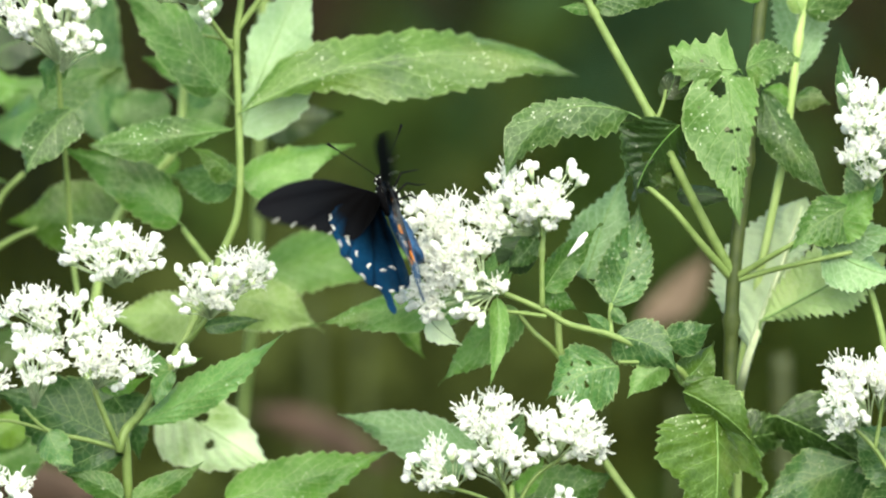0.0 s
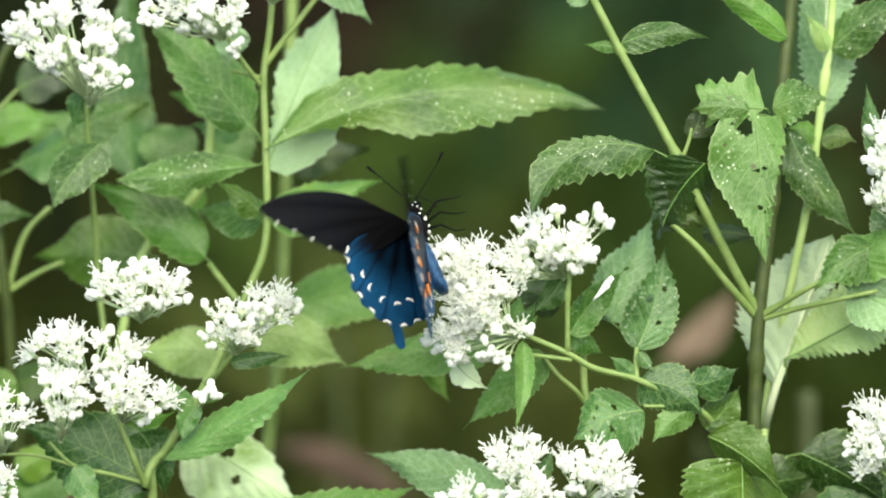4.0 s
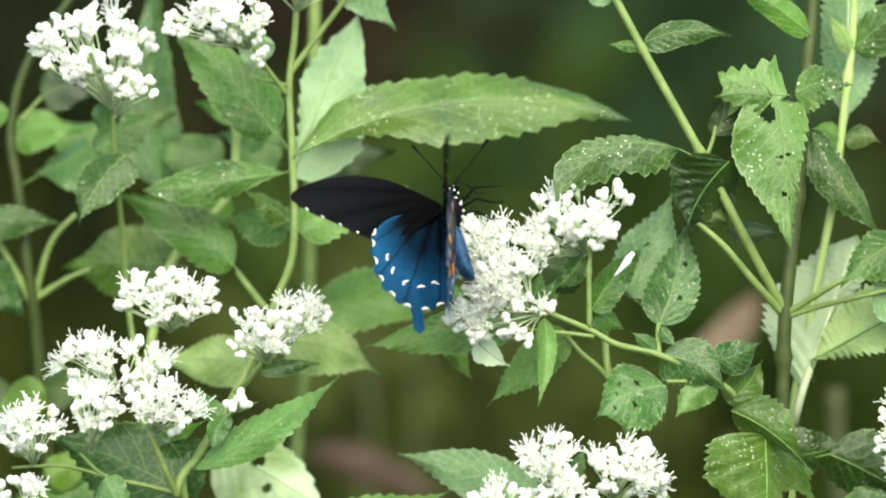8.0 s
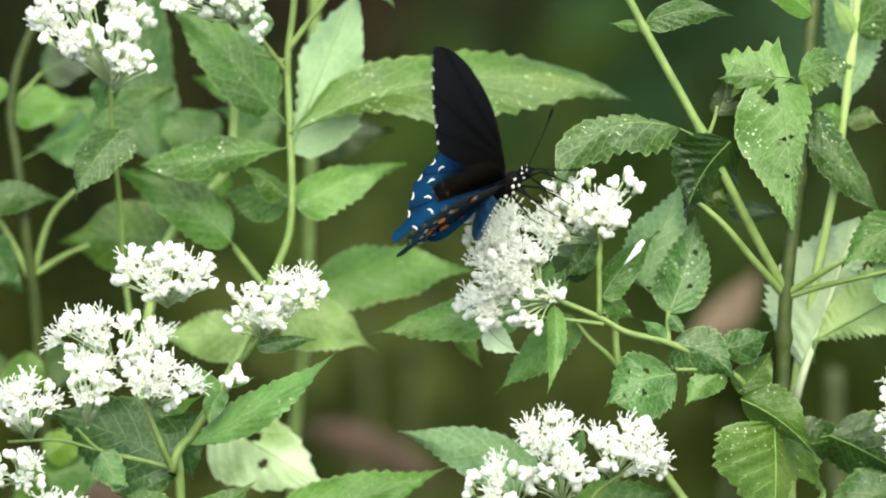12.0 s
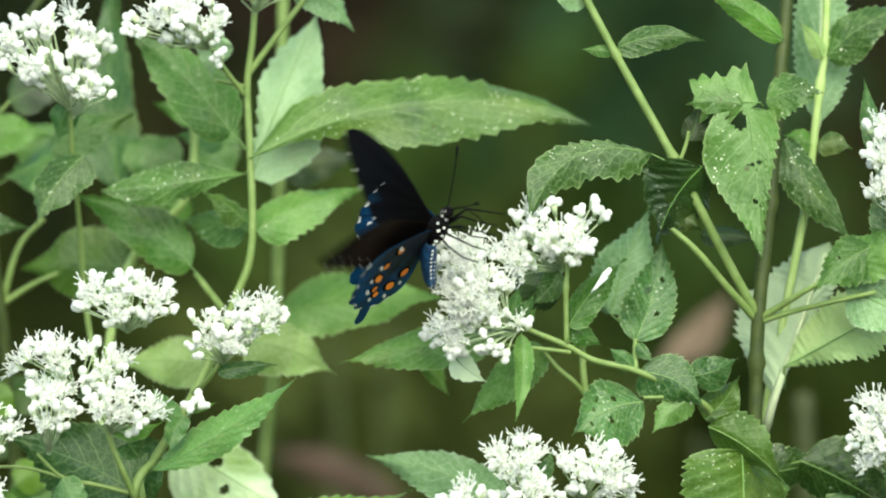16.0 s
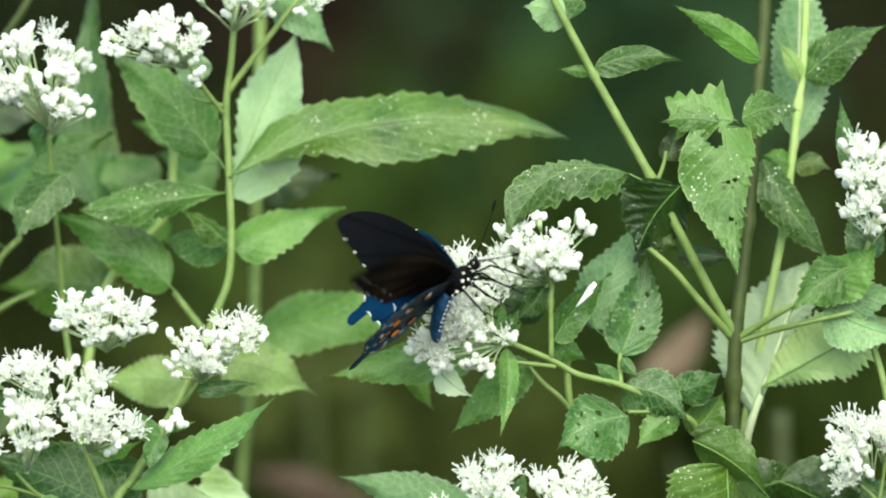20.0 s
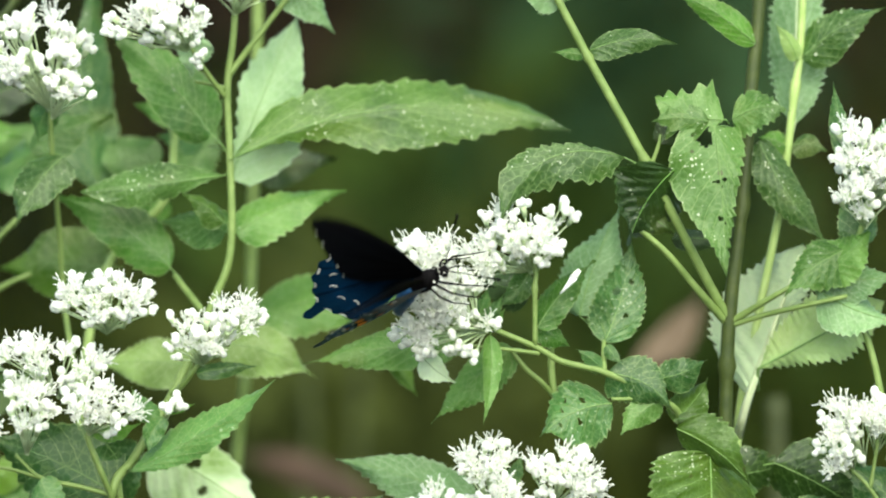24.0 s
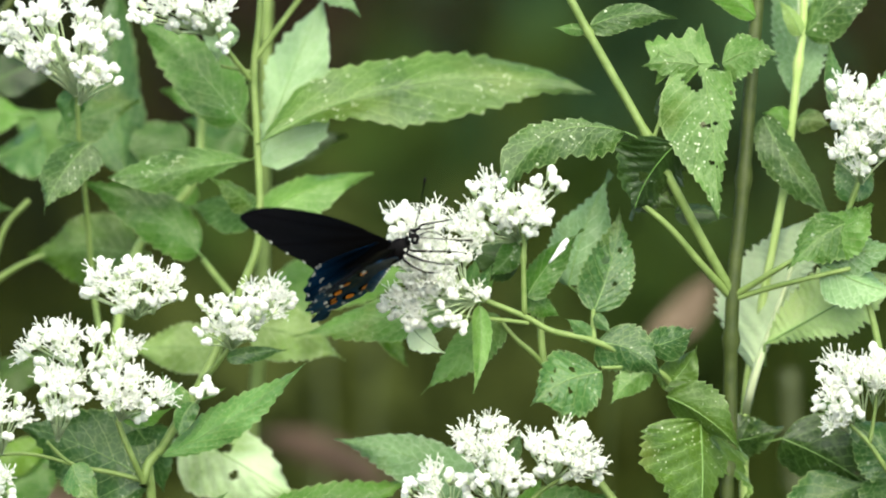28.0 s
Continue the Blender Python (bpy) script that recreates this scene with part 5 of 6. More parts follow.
def build_butterfly():
    b = new("butterfly")
    b.empty_display_size = 0.01
    tagged(b, "black swallowtail butterfly with iridescent blue hindwings feeding on flowers", "butterfly")

    def lathe(name, line, radii, mat, label="", sides=14):
        bm = bmesh.new()
        rings = []
        for (x, z), r in zip(line, radii):
            rings.append([bm.verts.new((x / 1000, r / 1000 * math.cos(k * 2 * math.pi / sides), z / 1000 + r / 1000 * math.sin(k * 2 * math.pi / sides))) for k in range(sides)])
        for i in range(len(rings) - 1):
            for k in range(sides):
                bm.faces.new((rings[i][k], rings[i + 1][k], rings[i + 1][(k + 1) % sides], rings[i][(k + 1) % sides]))
        bm.faces.new(rings[0][::-1])
        bm.faces.new(rings[-1])
        bmesh.ops.recalc_face_normals(bm, faces=bm.faces)
        return part(name, bm, mat, b, label)

    thorax = lathe("thorax", [(6.2, 0.3), (5.6, 0.3), (4.2, 0.1), (2, -0.2), (-0.5, -0.4), (-3, -0.6), (-4.4, -0.7)], [0.9, 1.8, 2.7, 3.1, 3.0, 2.3, 1.5], BLACK, "velvet black thorax with white dots")
    head = lathe("head", [(9.8, 0), (9.5, 0), (8.6, 0.1), (7.2, 0.2), (5.9, 0.3)], [0.5, 1.2, 1.85, 1.8, 1.1], BLACK)
    line = [(-3.6 - i * 1.30, -0.7 - 0.34 * i - 0.03 * i * i) for i in range(12)]
    abdomen = lathe("abdomen", line, [1.6 + 1.1 * math.sin(min(1, i / 4) * 1.57) * (1 - max(0, i - 6) / 9) + (0.12 if i % 2 else -0.06) - (0.8 if i == 11 else 0) for i in range(12)], BLUE, "blue-black abdomen with pale dots")

    def dot(parent, x, y, z, r, s):
        bm = bmesh.new()
        ball(bm, Vector((x, s * y, z)) / 1000, r / 1000, Vector((0, s, 0)), 0)
        part("dot", bm, WHITE, parent)

    for s in (1, -1):
        for i in range(1, 11):
            x, z = line[i]
            r = 2.6 - max(0, i - 6) * 0.2
            dot(abdomen, x, r * 0.82, z - r * 0.55, 0.38, s)
            if i > 3:
                dot(abdomen, x, r * 0.45, z - r * 0.9, 0.3, s)
        for x, y, z, r in ((4.7, 2.1, 0.9, 0.42), (3.0, 2.85, -0.4, 0.56), (4.3, 2.1, -1.4, 0.44), (-0.8, 2.65, -1.6, 0.6), (1.6, 2.3, -2.2, 0.5), (-2.8, 2.0, -1.7, 0.46)):
            dot(thorax, x, y, z, r, s)
        for x, y, z, r in ((9.0, 1.2, 0.9, 0.26), (7.4, 1.6, 1.0, 0.32), (7.0, 1.8, -0.5, 0.32), (8.0, 0.6, 1.75, 0.26)):
            dot(head, x, y, z, r, s)
        bm = bmesh.new()
        ball(bm, Vector((8.6, s * 1.5, 0.1)) / 1000, 0.0009, Vector((0, s, 0)), 0)
        part("eye", bm, BLACK, b)
        bm = bmesh.new()
        # the right one bent down, the left one up
        way = [Vector((9.4 + f * 13, s * (0.6 + f * 8.2), 0.9 + f * (4.6 if s > 0 else -6.2) + 1.2 * f * f)) / 1000 for f in (0, 0.35, 0.7, 0.9, 1.0, 1.1)]
        tube(bm, smooth_line(way[:5], 3), 0.00018, 0.0002, 5)
        tube(bm, way[3:], 0.00024, 0.0005, 6)
        part("antenna", bm, BLACK, b)
        for x, fx, ky in ((4.2, 11.5, 4.6), (2.6, 6.0, 5.4), (0.6, 0.5, 5.0)):
            bm = bmesh.new()
            tube(bm, [Vector((x, s * 1.6, -1.8)) / 1000, Vector((x * 0.4 + fx * 0.6 + 1, s * ky, -4.6)) / 1000, Vector((fx + 0.6, s * (ky + 0.6), -10.5)) / 1000, Vector((fx + 2.4, s * (ky + 1.2), -15)) / 1000], 0.00042, 0.00016, 6)
            part("leg", bm, BLACK, b)
    bm = bmesh.new()
    tube(bm, smooth_line([Vector((9.6, 0, -0.6)) / 1000, Vector((12.4, 0, -2.2)) / 1000, Vector((12.6, 0, -7)) / 1000, Vector((11.6, 0, -11)) / 1000], 4), 0.00022, 0.00014, 5)
    part("proboscis", bm, BLACK, b)
    wings = []
    for s in (1, -1):
        hw = wing_mesh("hindwing", HIND, s, (HW_TOP, HW_UNDER), b, -0.0010)
        fw = wing_mesh("forewing", FORE, s, (FW_TOP, FW_UNDER), b, 0.0010)
        for w in (fw, hw):
            w.location = (0.002, s * 0.002, 0.002)
        tagged(fw, "black forewing with white marginal dots")
        tagged(hw, "iridescent blue tailed hindwing with white crescents")
        # forewing: small white marks along the outer margin, a second row of dots on the underside
        for x, y in ((-2.6, 39.6), (-5.2, 34.8), (-7.8, 29.6), (-10.2, 24.4), (-12.4, 19.8)):
            for z in (0.00022, -0.00022):
                dab(fw, "margin_spot", WHITE, x + 0.1, y, s, 0.62, 0.17, 64, z, 0.0010)
            dab(fw, "margin_spot", DUSTY, x + 3.0, y - 1.4, s, 0.55, 0.26, 20, -0.00022, 0.0010)
        # hindwing upper side: row of crescents with their horns towards the margin
        for x, y, t in ((-15.2, 18.8, 78), (-19.6, 17.8, 62), (-23.4, 14.6, 40), (-25.0, 10.0, 12), (-23.6, 5.4, -14)):
            crescent(hw, "crescent", x, y, s, 1.35, 0.5, 0.6, t + 90, 0.00022, -0.0010)
        # white fringe in the scallops, both faces
        for x, y, t in ((-7.0, 21.2, 62), (-10.6, 22.0, 84), (-16.2, 21.9, 96), (-22.0, 21.1, 112), (-27.1, 18.4, 130), (-31.0, 14.6, 150), (-32.0, 9.6, 188), (-30.6, 5.0, 196)):
            for z in (0.00022, -0.00022):
                crescent(hw, "margin_spot", x, y, s, 1.25, 0.48, -0.5, t + 90, z, -0.0010)
        # hindwing underside: arc of orange spots ringed in black, white marks beside them
        for x, y, r, wx, wy in ((-5.6, 9.6, 1.0, 1.2, 0.4), (-11.4, 12.8, 1.05, 0.4, 2.2), (-17.0, 13.6, 1.1, -0.2, 2.5), (-22.0, 13.2, 0.9, -0.4, 2.6), (-26.0, 11.2, 0.95, -1.9, 1.5), (-23.6, 6.8, 1.25, -4.6, 0.4), (-18.8, 3.2, 1.3, -5.4, -0.4)):
            dab(hw, "spot_ring", BLACK, x + 0.1, y + 0.3, s, 2.0 * r, 1.75 * r, 14, -0.00022, -0.0010)
            dab(hw, "orange_spot", ORANGE, x, y, s, 1.5 * r, 1.12 * r, 14, -0.00034, -0.0010)
            dab(hw, "white_fleck", WHITE, x + wx, y + wy, s, 1.25, 0.62, 24, -0.00034, -0.0010)
        wings.append((fw, hw))
    return b, wings


butterfly, wings = build_butterfly()


def hinge(side, lift, sweep=0):
    """A wing's pose on the body: lifted and swept back, in degrees."""
    return pose(0.002, side * 0.002, 0.002, side * lift, 0, 0) @ pose(0, 0, 0, 0, 0, side * sweep)


# seconds; lift of left and right forewing, of left and right hindwing; their sweeps in the same order; width of the beat
BEATS = (
    (0, 60, 58, 66, 68, 11, 13, 6, 9, 22), (1, 63, 60, 65, 64, 3, 3, 2, 5, 22), (2, 77, 67, 68, 66, 14, 13, 8, 11, 22), (3, 61, 61, 67, 65, -8, 3, 5, 7, 20),
    (6, 44, 34, 54, 42, 5, 17, 11, 14, 22), (7, 52, 55, 55, 50, -5, 6, 8, -2, 10), (8, 43, 47, 52, 49, -1, 6, 9, 4, 5), (9, 82, 79, 74, 70, 0, 9, 4, -2, 24),
    (10, 65, 63, 74, 77, 2, -2, 18, 13, 10), (11, 80, 81, 80, 82, 8, 11, 13, 9, 7), (12, 47, 36, 30, 33, 3, 4, 12, 20, 14), (15, 55, 42, 60, 54, 11, 15, 2, 13, 9),
    (16, 47, 33, 51, 31, 15, 7, 2, 12, 26), (17, 57, 42, 60, 49, 15, 12, 13, 20, 3), (18, 50, 60, 66, 70, 8, 2, 15, 2, 16), (19, 51, 66, 71, 76, 21, 4, 22, 24, 7),
    (20, 50, 38, 38, 22, 33, 12, -2, 8, 16), (21, 32, 54, 22, 38, 19, 13, -8, -8, 26), (24, 75, 66, 55, 66, 3, 2, 8, 11, 15), (25, 80, 60, 44, 54, 1, 2, 15, 19, 18),
    (26, 74, 63, 66, 61, -13, 2, 9, 10, 18), (27, 84, 62, 36, 45, 15, 16, -2, 24, 5), (28, 56, 62, 88, 74, 38, 4, 34, 30, 5))
STROKE = (0, 1, -0.8, 1, -1, 0.9, -1, 0.8, 0, -1)


def wing_rows(side, hind):
    """The fluttering of one wing, ten rows a second: the held lift, with quick strokes about it."""
    k = (3 if hind else 1) + (side < 0)
    ts = [row[0] for row in BEATS]
    rows = []
    for i in range(281):
        t = i / 10
        lift, sweep, beat = [float(np.interp(t, ts, [row[c] for row in BEATS])) for c in (k, k + 4, 9)]
        if t not in ts:
            beat = max(beat, 8)
        rows.append((t, hinge(side, lift + beat * STROKE[i % 10] * (0.35 if hind else 1), sweep)))
    return rows


def drift(ob, x, z):
    """A plant's or leaf's place, drifted from its rest by x millimetres to the right and z up."""
    return Matrix.Translation((RIGHT * x + UP * z) / 1000) @ ob.matrix_basis


def swung(ob, angle):
    """A leaf's pose, swung down about its foot by an angle in degrees."""
    return ob.matrix_basis @ Matrix.Rotation(radians(angle), 4, -BACK)


def motions():
    """All that moves: the feeding butterfly, its beating wings, and the plants that sway."""
    walk(butterfly, [
        (0, pose(-0.0005, -0.0163, 0.8554, -51, -47, 114)), (0.5, pose(-0.0013, -0.0161, 0.8565, -56, -50, 117)), (1, pose(-0.0018, -0.0169, 0.8519, -62, -53, 122)),
        (1.5, pose(-0.0024, -0.0167, 0.8532, -54, -50, 113)), (2, pose(0.0005, -0.0166, 0.8540, -48, -46, 105)), (2.5, pose(0.0022, -0.0167, 0.8532, -49, -49, 108)),
        (3, pose(-0.0011, -0.0165, 0.8542, -50, -53, 111)), (3.5, pose(-0.0002, -0.0162, 0.8558, -51, -52, 107)), (5.5, pose(0.0015, -0.0155, 0.8600, -54, -52, 89)),
        (6, pose(0.0029, -0.0156, 0.8593, -54, -51, 85)), (6.5, pose(0.0029, -0.0153, 0.8612, -46, -56, 86)), (7, pose(0.0047, -0.0147, 0.8647, -38, -60, 86)),
        (7.5, pose(0.0026, -0.0154, 0.8606, -40, -56, 87)), (8, pose(0.0027, -0.0150, 0.8626, -41, -52, 88)), (8.5, pose(-0.0001, -0.0157, 0.8592, -42, -58, 90)),
        (9, pose(0.0020, -0.0152, 0.8617, -44, -63, 92)), (9.5, pose(0.0027, -0.0168, 0.8615, -14, -67, 51)), (10, pose(0.0015, -0.0175, 0.8659, 15, -62, 12)),
        (10.5, pose(0.0035, -0.0173, 0.8672, -4, -60, 18)), (11, pose(0.0023, -0.0176, 0.8653, -22, -58, 23)), (11.5, pose(0.0098, -0.0193, 0.8669, 8, -50, -4)),
        (12, pose(0.0182, -0.0216, 0.8659, 26, -36, -19)), (12.5, pose(0.0157, -0.0221, 0.8626, 26, -35, -20)), (14.5, pose(0.0099, -0.0218, 0.8644, 24, -32, -23)),
        (15, pose(0.0178, -0.0213, 0.8676, 23, -31, -24)), (15.5, pose(0.0174, -0.0214, 0.8672, 30, -41, -33)), (16, pose(0.0070, -0.0225, 0.8605, 39, -49, -46)),
        (16.5, pose(0.0111, -0.0218, 0.8640, 31, -36, -34)), (17, pose(0.0187, -0.0215, 0.8665, 27, -23, -25)), (17.5, pose(0.0123, -0.0222, 0.8619, 37, -28, -10)),
        (18, pose(0.0120, -0.0232, 0.8568, 47, -35, 5)), (18.5, pose(0.0191, -0.0231, 0.8572, 61, -33, -9)), (19, pose(0.0128, -0.0237, 0.8539, 74, -28, -22)),
        (19.5, pose(0.0145, -0.0246, 0.8485, 48, -39, -26)), (20, pose(0.0197, -0.0242, 0.8512, 20, -44, -21)), (20.5, pose(0.0203, -0.0249, 0.8477, 29, -53, -21)),
        (21, pose(0.0127, -0.0251, 0.8460, 42, -56, -19)), (21.5, pose(0.0173, -0.0247, 0.8491, 48, -52, -24)), (23.5, pose(0.0187, -0.0245, 0.8500, 68, -35, -32)),
        (24, pose(0.0112, -0.0250, 0.8466, 72, -31, -33)), (24.5, pose(0.0022, -0.0256, 0.8430, 67, -33, -33)), (25, pose(0.0069, -0.0250, 0.8467, 62, -35, -33)),
        (25.5, pose(0.0082, -0.0250, 0.8467, 71, -39, -41)), (26, pose(0.0027, -0.0254, 0.8441, 80, -42, -49)), (26.5, pose(0.0004, -0.0253, 0.8443, 63, -42, -36)),
        (27, pose(0.0061, -0.0248, 0.8474, 46, -40, -24)), (27.5, pose(0.0031, -0.0249, 0.8469, 58, -38, -26)), (28, pose(-0.0009, -0.0246, 0.8485, 69, -36, -28))])
    for wing, side in zip(wings, (1, -1)):
        walk(wing[0], wing_rows(side, False))
        walk(wing[1], wing_rows(side, True))
    walk(left_plant, [
        (0, drift(left_plant, -0.6, 1.0)), (0.5, drift(left_plant, -0.5, 1.0)), (1, drift(left_plant, -0.6, 0.9)), (1.5, drift(left_plant, -0.9, 1.1)),
        (2, drift(left_plant, -0.9, 1.2)), (2.5, drift(left_plant, -0.7, 1.2)), (3, drift(left_plant, -0.5, 1.2)), (3.5, drift(left_plant, -0.4, 1.1)),
        (5.5, drift(left_plant, -0.3, -0.0)), (6, drift(left_plant, -0.3, -0.1)), (6.5, drift(left_plant, -0.2, -0.2)), (7, drift(left_plant, -0.1, -0.2)),
        (7.5, drift(left_plant, 0.1, -0.4)), (8, drift(left_plant, 0.1, -0.3)), (8.5, drift(left_plant, 0.4, -0.3)), (9, drift(left_plant, 0.4, -0.2)),
        (9.5, drift(left_plant, 0.5, -0.2)), (10, drift(left_plant, 0.5, -0.2)), (10.5, drift(left_plant, 0.5, -0.2)), (11, drift(left_plant, 0.2, -0.1)),
        (11.5, drift(left_plant, -0.1, 0.0)), (12, drift(left_plant, -0.5, 0.1)), (12.5, drift(left_plant, -1.1, 0.2)), (14.5, drift(left_plant, -4.1, 0.6)),
        (15, drift(left_plant, -3.1, 0.4)), (15.5, drift(left_plant, -3.4, 0.6)), (16, drift(left_plant, -2.9, 0.7)), (16.5, drift(left_plant, -2.3, 0.5)),
        (17, drift(left_plant, -1.8, 0.6)), (17.5, drift(left_plant, -1.4, 0.8)), (18, drift(left_plant, -1.0, 0.8)), (18.5, drift(left_plant, -0.8, 0.6)),
        (19, drift(left_plant, -0.7, 0.6)), (19.5, drift(left_plant, -1.4, 0.6)), (20, drift(left_plant, -2.4, 0.6)), (20.5, drift(left_plant, -3.2, 0.4)),
        (21, drift(left_plant, -3.8, 0.3)), (21.5, drift(left_plant, -4.3, 0.3)), (23.5, drift(left_plant, -2.1, 0.7)), (24, drift(left_plant, -1.2, 0.7)),
        (24.5, drift(left_plant, 0.1, 0.8)), (25, drift(left_plant, 1.8, 0.3)), (25.5, drift(left_plant, 3.3, -0.2)), (26, drift(left_plant, 5.9, -0.6)),
        (26.5, drift(left_plant, 7.5, -0.9)), (27, drift(left_plant, 8.6, -1.7)), (27.5, drift(left_plant, 5.9, -1.3)), (28, drift(left_plant, 3.7, -0.9))])
    walk(right_plant, [
        (0, drift(right_plant, 0.2, 0.5)), (0.5, drift(right_plant, 0.3, 0.6)), (1, drift(right_plant, 0.5, 0.2)), (1.5, drift(right_plant, 0.5, 0.1)),
        (2, drift(right_plant, 0.5, -0.0)), (2.5, drift(right_plant, 0.4, -0.0)), (3, drift(right_plant, 0.2, 0.1)), (3.5, drift(right_plant, -0.0, 0.1)),
        (5.5, drift(right_plant, 0.1, -0.0)), (6, drift(right_plant, -0.1, 0.2)), (6.5, drift(right_plant, -0.1, 0.3)), (7, drift(right_plant, -0.1, 0.2)),
        (7.5, drift(right_plant, -0.2, 0.2)), (8, drift(right_plant, -0.2, 0.1)), (8.5, drift(right_plant, -0.8, 0.1)), (9, drift(right_plant, -0.9, -0.1)),
        (9.5, drift(right_plant, -1.0, -0.0)), (10, drift(right_plant, -1.0, -0.1)), (10.5, drift(right_plant, -0.8, -0.1)), (11, drift(right_plant, -0.6, 0.0)),
        (11.5, drift(right_plant, -0.1, 0.1)), (12, drift(right_plant, 0.3, 0.0)), (12.5, drift(right_plant, 1.2, -0.1)), (14.5, drift(right_plant, 2.3, -0.2)),
        (15, drift(right_plant, 2.0, -0.1)), (15.5, drift(right_plant, 1.4, 0.0)), (16, drift(right_plant, 1.3, 0.0)), (16.5, drift(right_plant, 1.0, 0.2)),
        (17, drift(right_plant, 0.6, 0.5)), (17.5, drift(right_plant, 0.1, 0.2)), (18, drift(right_plant, -0.0, 0.1)), (18.5, drift(right_plant, 0.0, 0.0)),
        (19, drift(right_plant, 0.0, 0.1)), (19.5, drift(right_plant, 0.7, 0.1)), (20, drift(right_plant, 1.4, -0.3)), (20.5, drift(right_plant, 1.6, 0.0)),
        (21, drift(right_plant, 2.0, -0.5)), (21.5, drift(right_plant, 2.4, -0.5)), (23.5, drift(right_plant, 1.7, 0.1)), (24, drift(right_plant, 0.6, 0.2)),
        (24.5, drift(right_plant, -0.5, 0.4)), (25, drift(right_plant, -2.1, 0.2)), (25.5, drift(right_plant, -3.2, 1.1)), (26, drift(right_plant, -3.2, 0.5)),
        (26.5, drift(right_plant, -3.0, 0.0)), (27, drift(right_plant, -2.7, 0.4)), (27.5, drift(right_plant, -2.8, 0.1)), (28, drift(right_plant, -2.1, 0.0))])
    walk(pale_plant, [
        (0, drift(pale_plant, -0.1, 1.8)), (0.5, drift(pale_plant, 0.1, 2.0)), (1, drift(pale_plant, 0.4, 1.7)), (1.5, drift(pale_plant, 0.4, 1.5)),
        (2, drift(pale_plant, 0.5, 1.5)), (2.5, drift(pale_plant, 0.3, 1.6)), (3, drift(pale_plant, 0.1, 1.7)), (3.5, drift(pale_plant, -0.1, 1.8)),
        (5.5, drift(pale_plant, -0.3, 0.8)), (6, drift(pale_plant, -0.5, 0.8)), (6.5, drift(pale_plant, -0.4, 0.7)), (7, drift(pale_plant, -0.4, 0.5)),
        (7.5, drift(pale_plant, -0.6, 0.4)), (8, drift(pale_plant, -0.5, 0.4)), (8.5, drift(pale_plant, -1.1, 0.4)), (9, drift(pale_plant, -1.0, 0.4)),
        (9.5, drift(pale_plant, -1.2, 0.3)), (10, drift(pale_plant, -1.2, 0.3)), (10.5, drift(pale_plant, -0.9, 0.3)), (11, drift(pale_plant, -0.6, 0.2)),
        (11.5, drift(pale_plant, -0.3, 0.5)), (12, drift(pale_plant, 0.3, 0.1)), (12.5, drift(pale_plant, 0.9, 0.2)), (14.5, drift(pale_plant, 1.7, -0.4)),
        (15, drift(pale_plant, 1.3, -0.3)), (15.5, drift(pale_plant, 0.7, -0.0)), (16, drift(pale_plant, 0.8, -0.2)), (16.5, drift(pale_plant, 0.5, 0.2)),
        (17, drift(pale_plant, 0.4, 0.5)), (17.5, drift(pale_plant, -0.1, 0.4)), (18, drift(pale_plant, -0.1, 0.3)), (18.5, drift(pale_plant, -0.0, 0.1)),
        (19, drift(pale_plant, -0.1, 0.2)), (19.5, drift(pale_plant, 0.5, 0.0)), (20, drift(pale_plant, 1.1, -0.5)), (20.5, drift(pale_plant, 1.0, -0.2)),
        (21, drift(pale_plant, 1.4, -1.0)), (21.5, drift(pale_plant, 1.6, -1.0)), (23.5, drift(pale_plant, 1.8, 0.1)), (24, drift(pale_plant, 1.0, 0.6)),
        (24.5, drift(pale_plant, 0.1, 0.8)), (25, drift(pale_plant, -1.1, 0.7)), (25.5, drift(pale_plant, -1.8, 1.6)), (26, drift(pale_plant, -1.9, 1.1)),
        (26.5, drift(pale_plant, -1.5, 0.6)), (27, drift(pale_plant, -1.0, 0.8)), (27.5, drift(pale_plant, -1.2, 0.3)), (28, drift(pale_plant, -1.0, -0.3))])
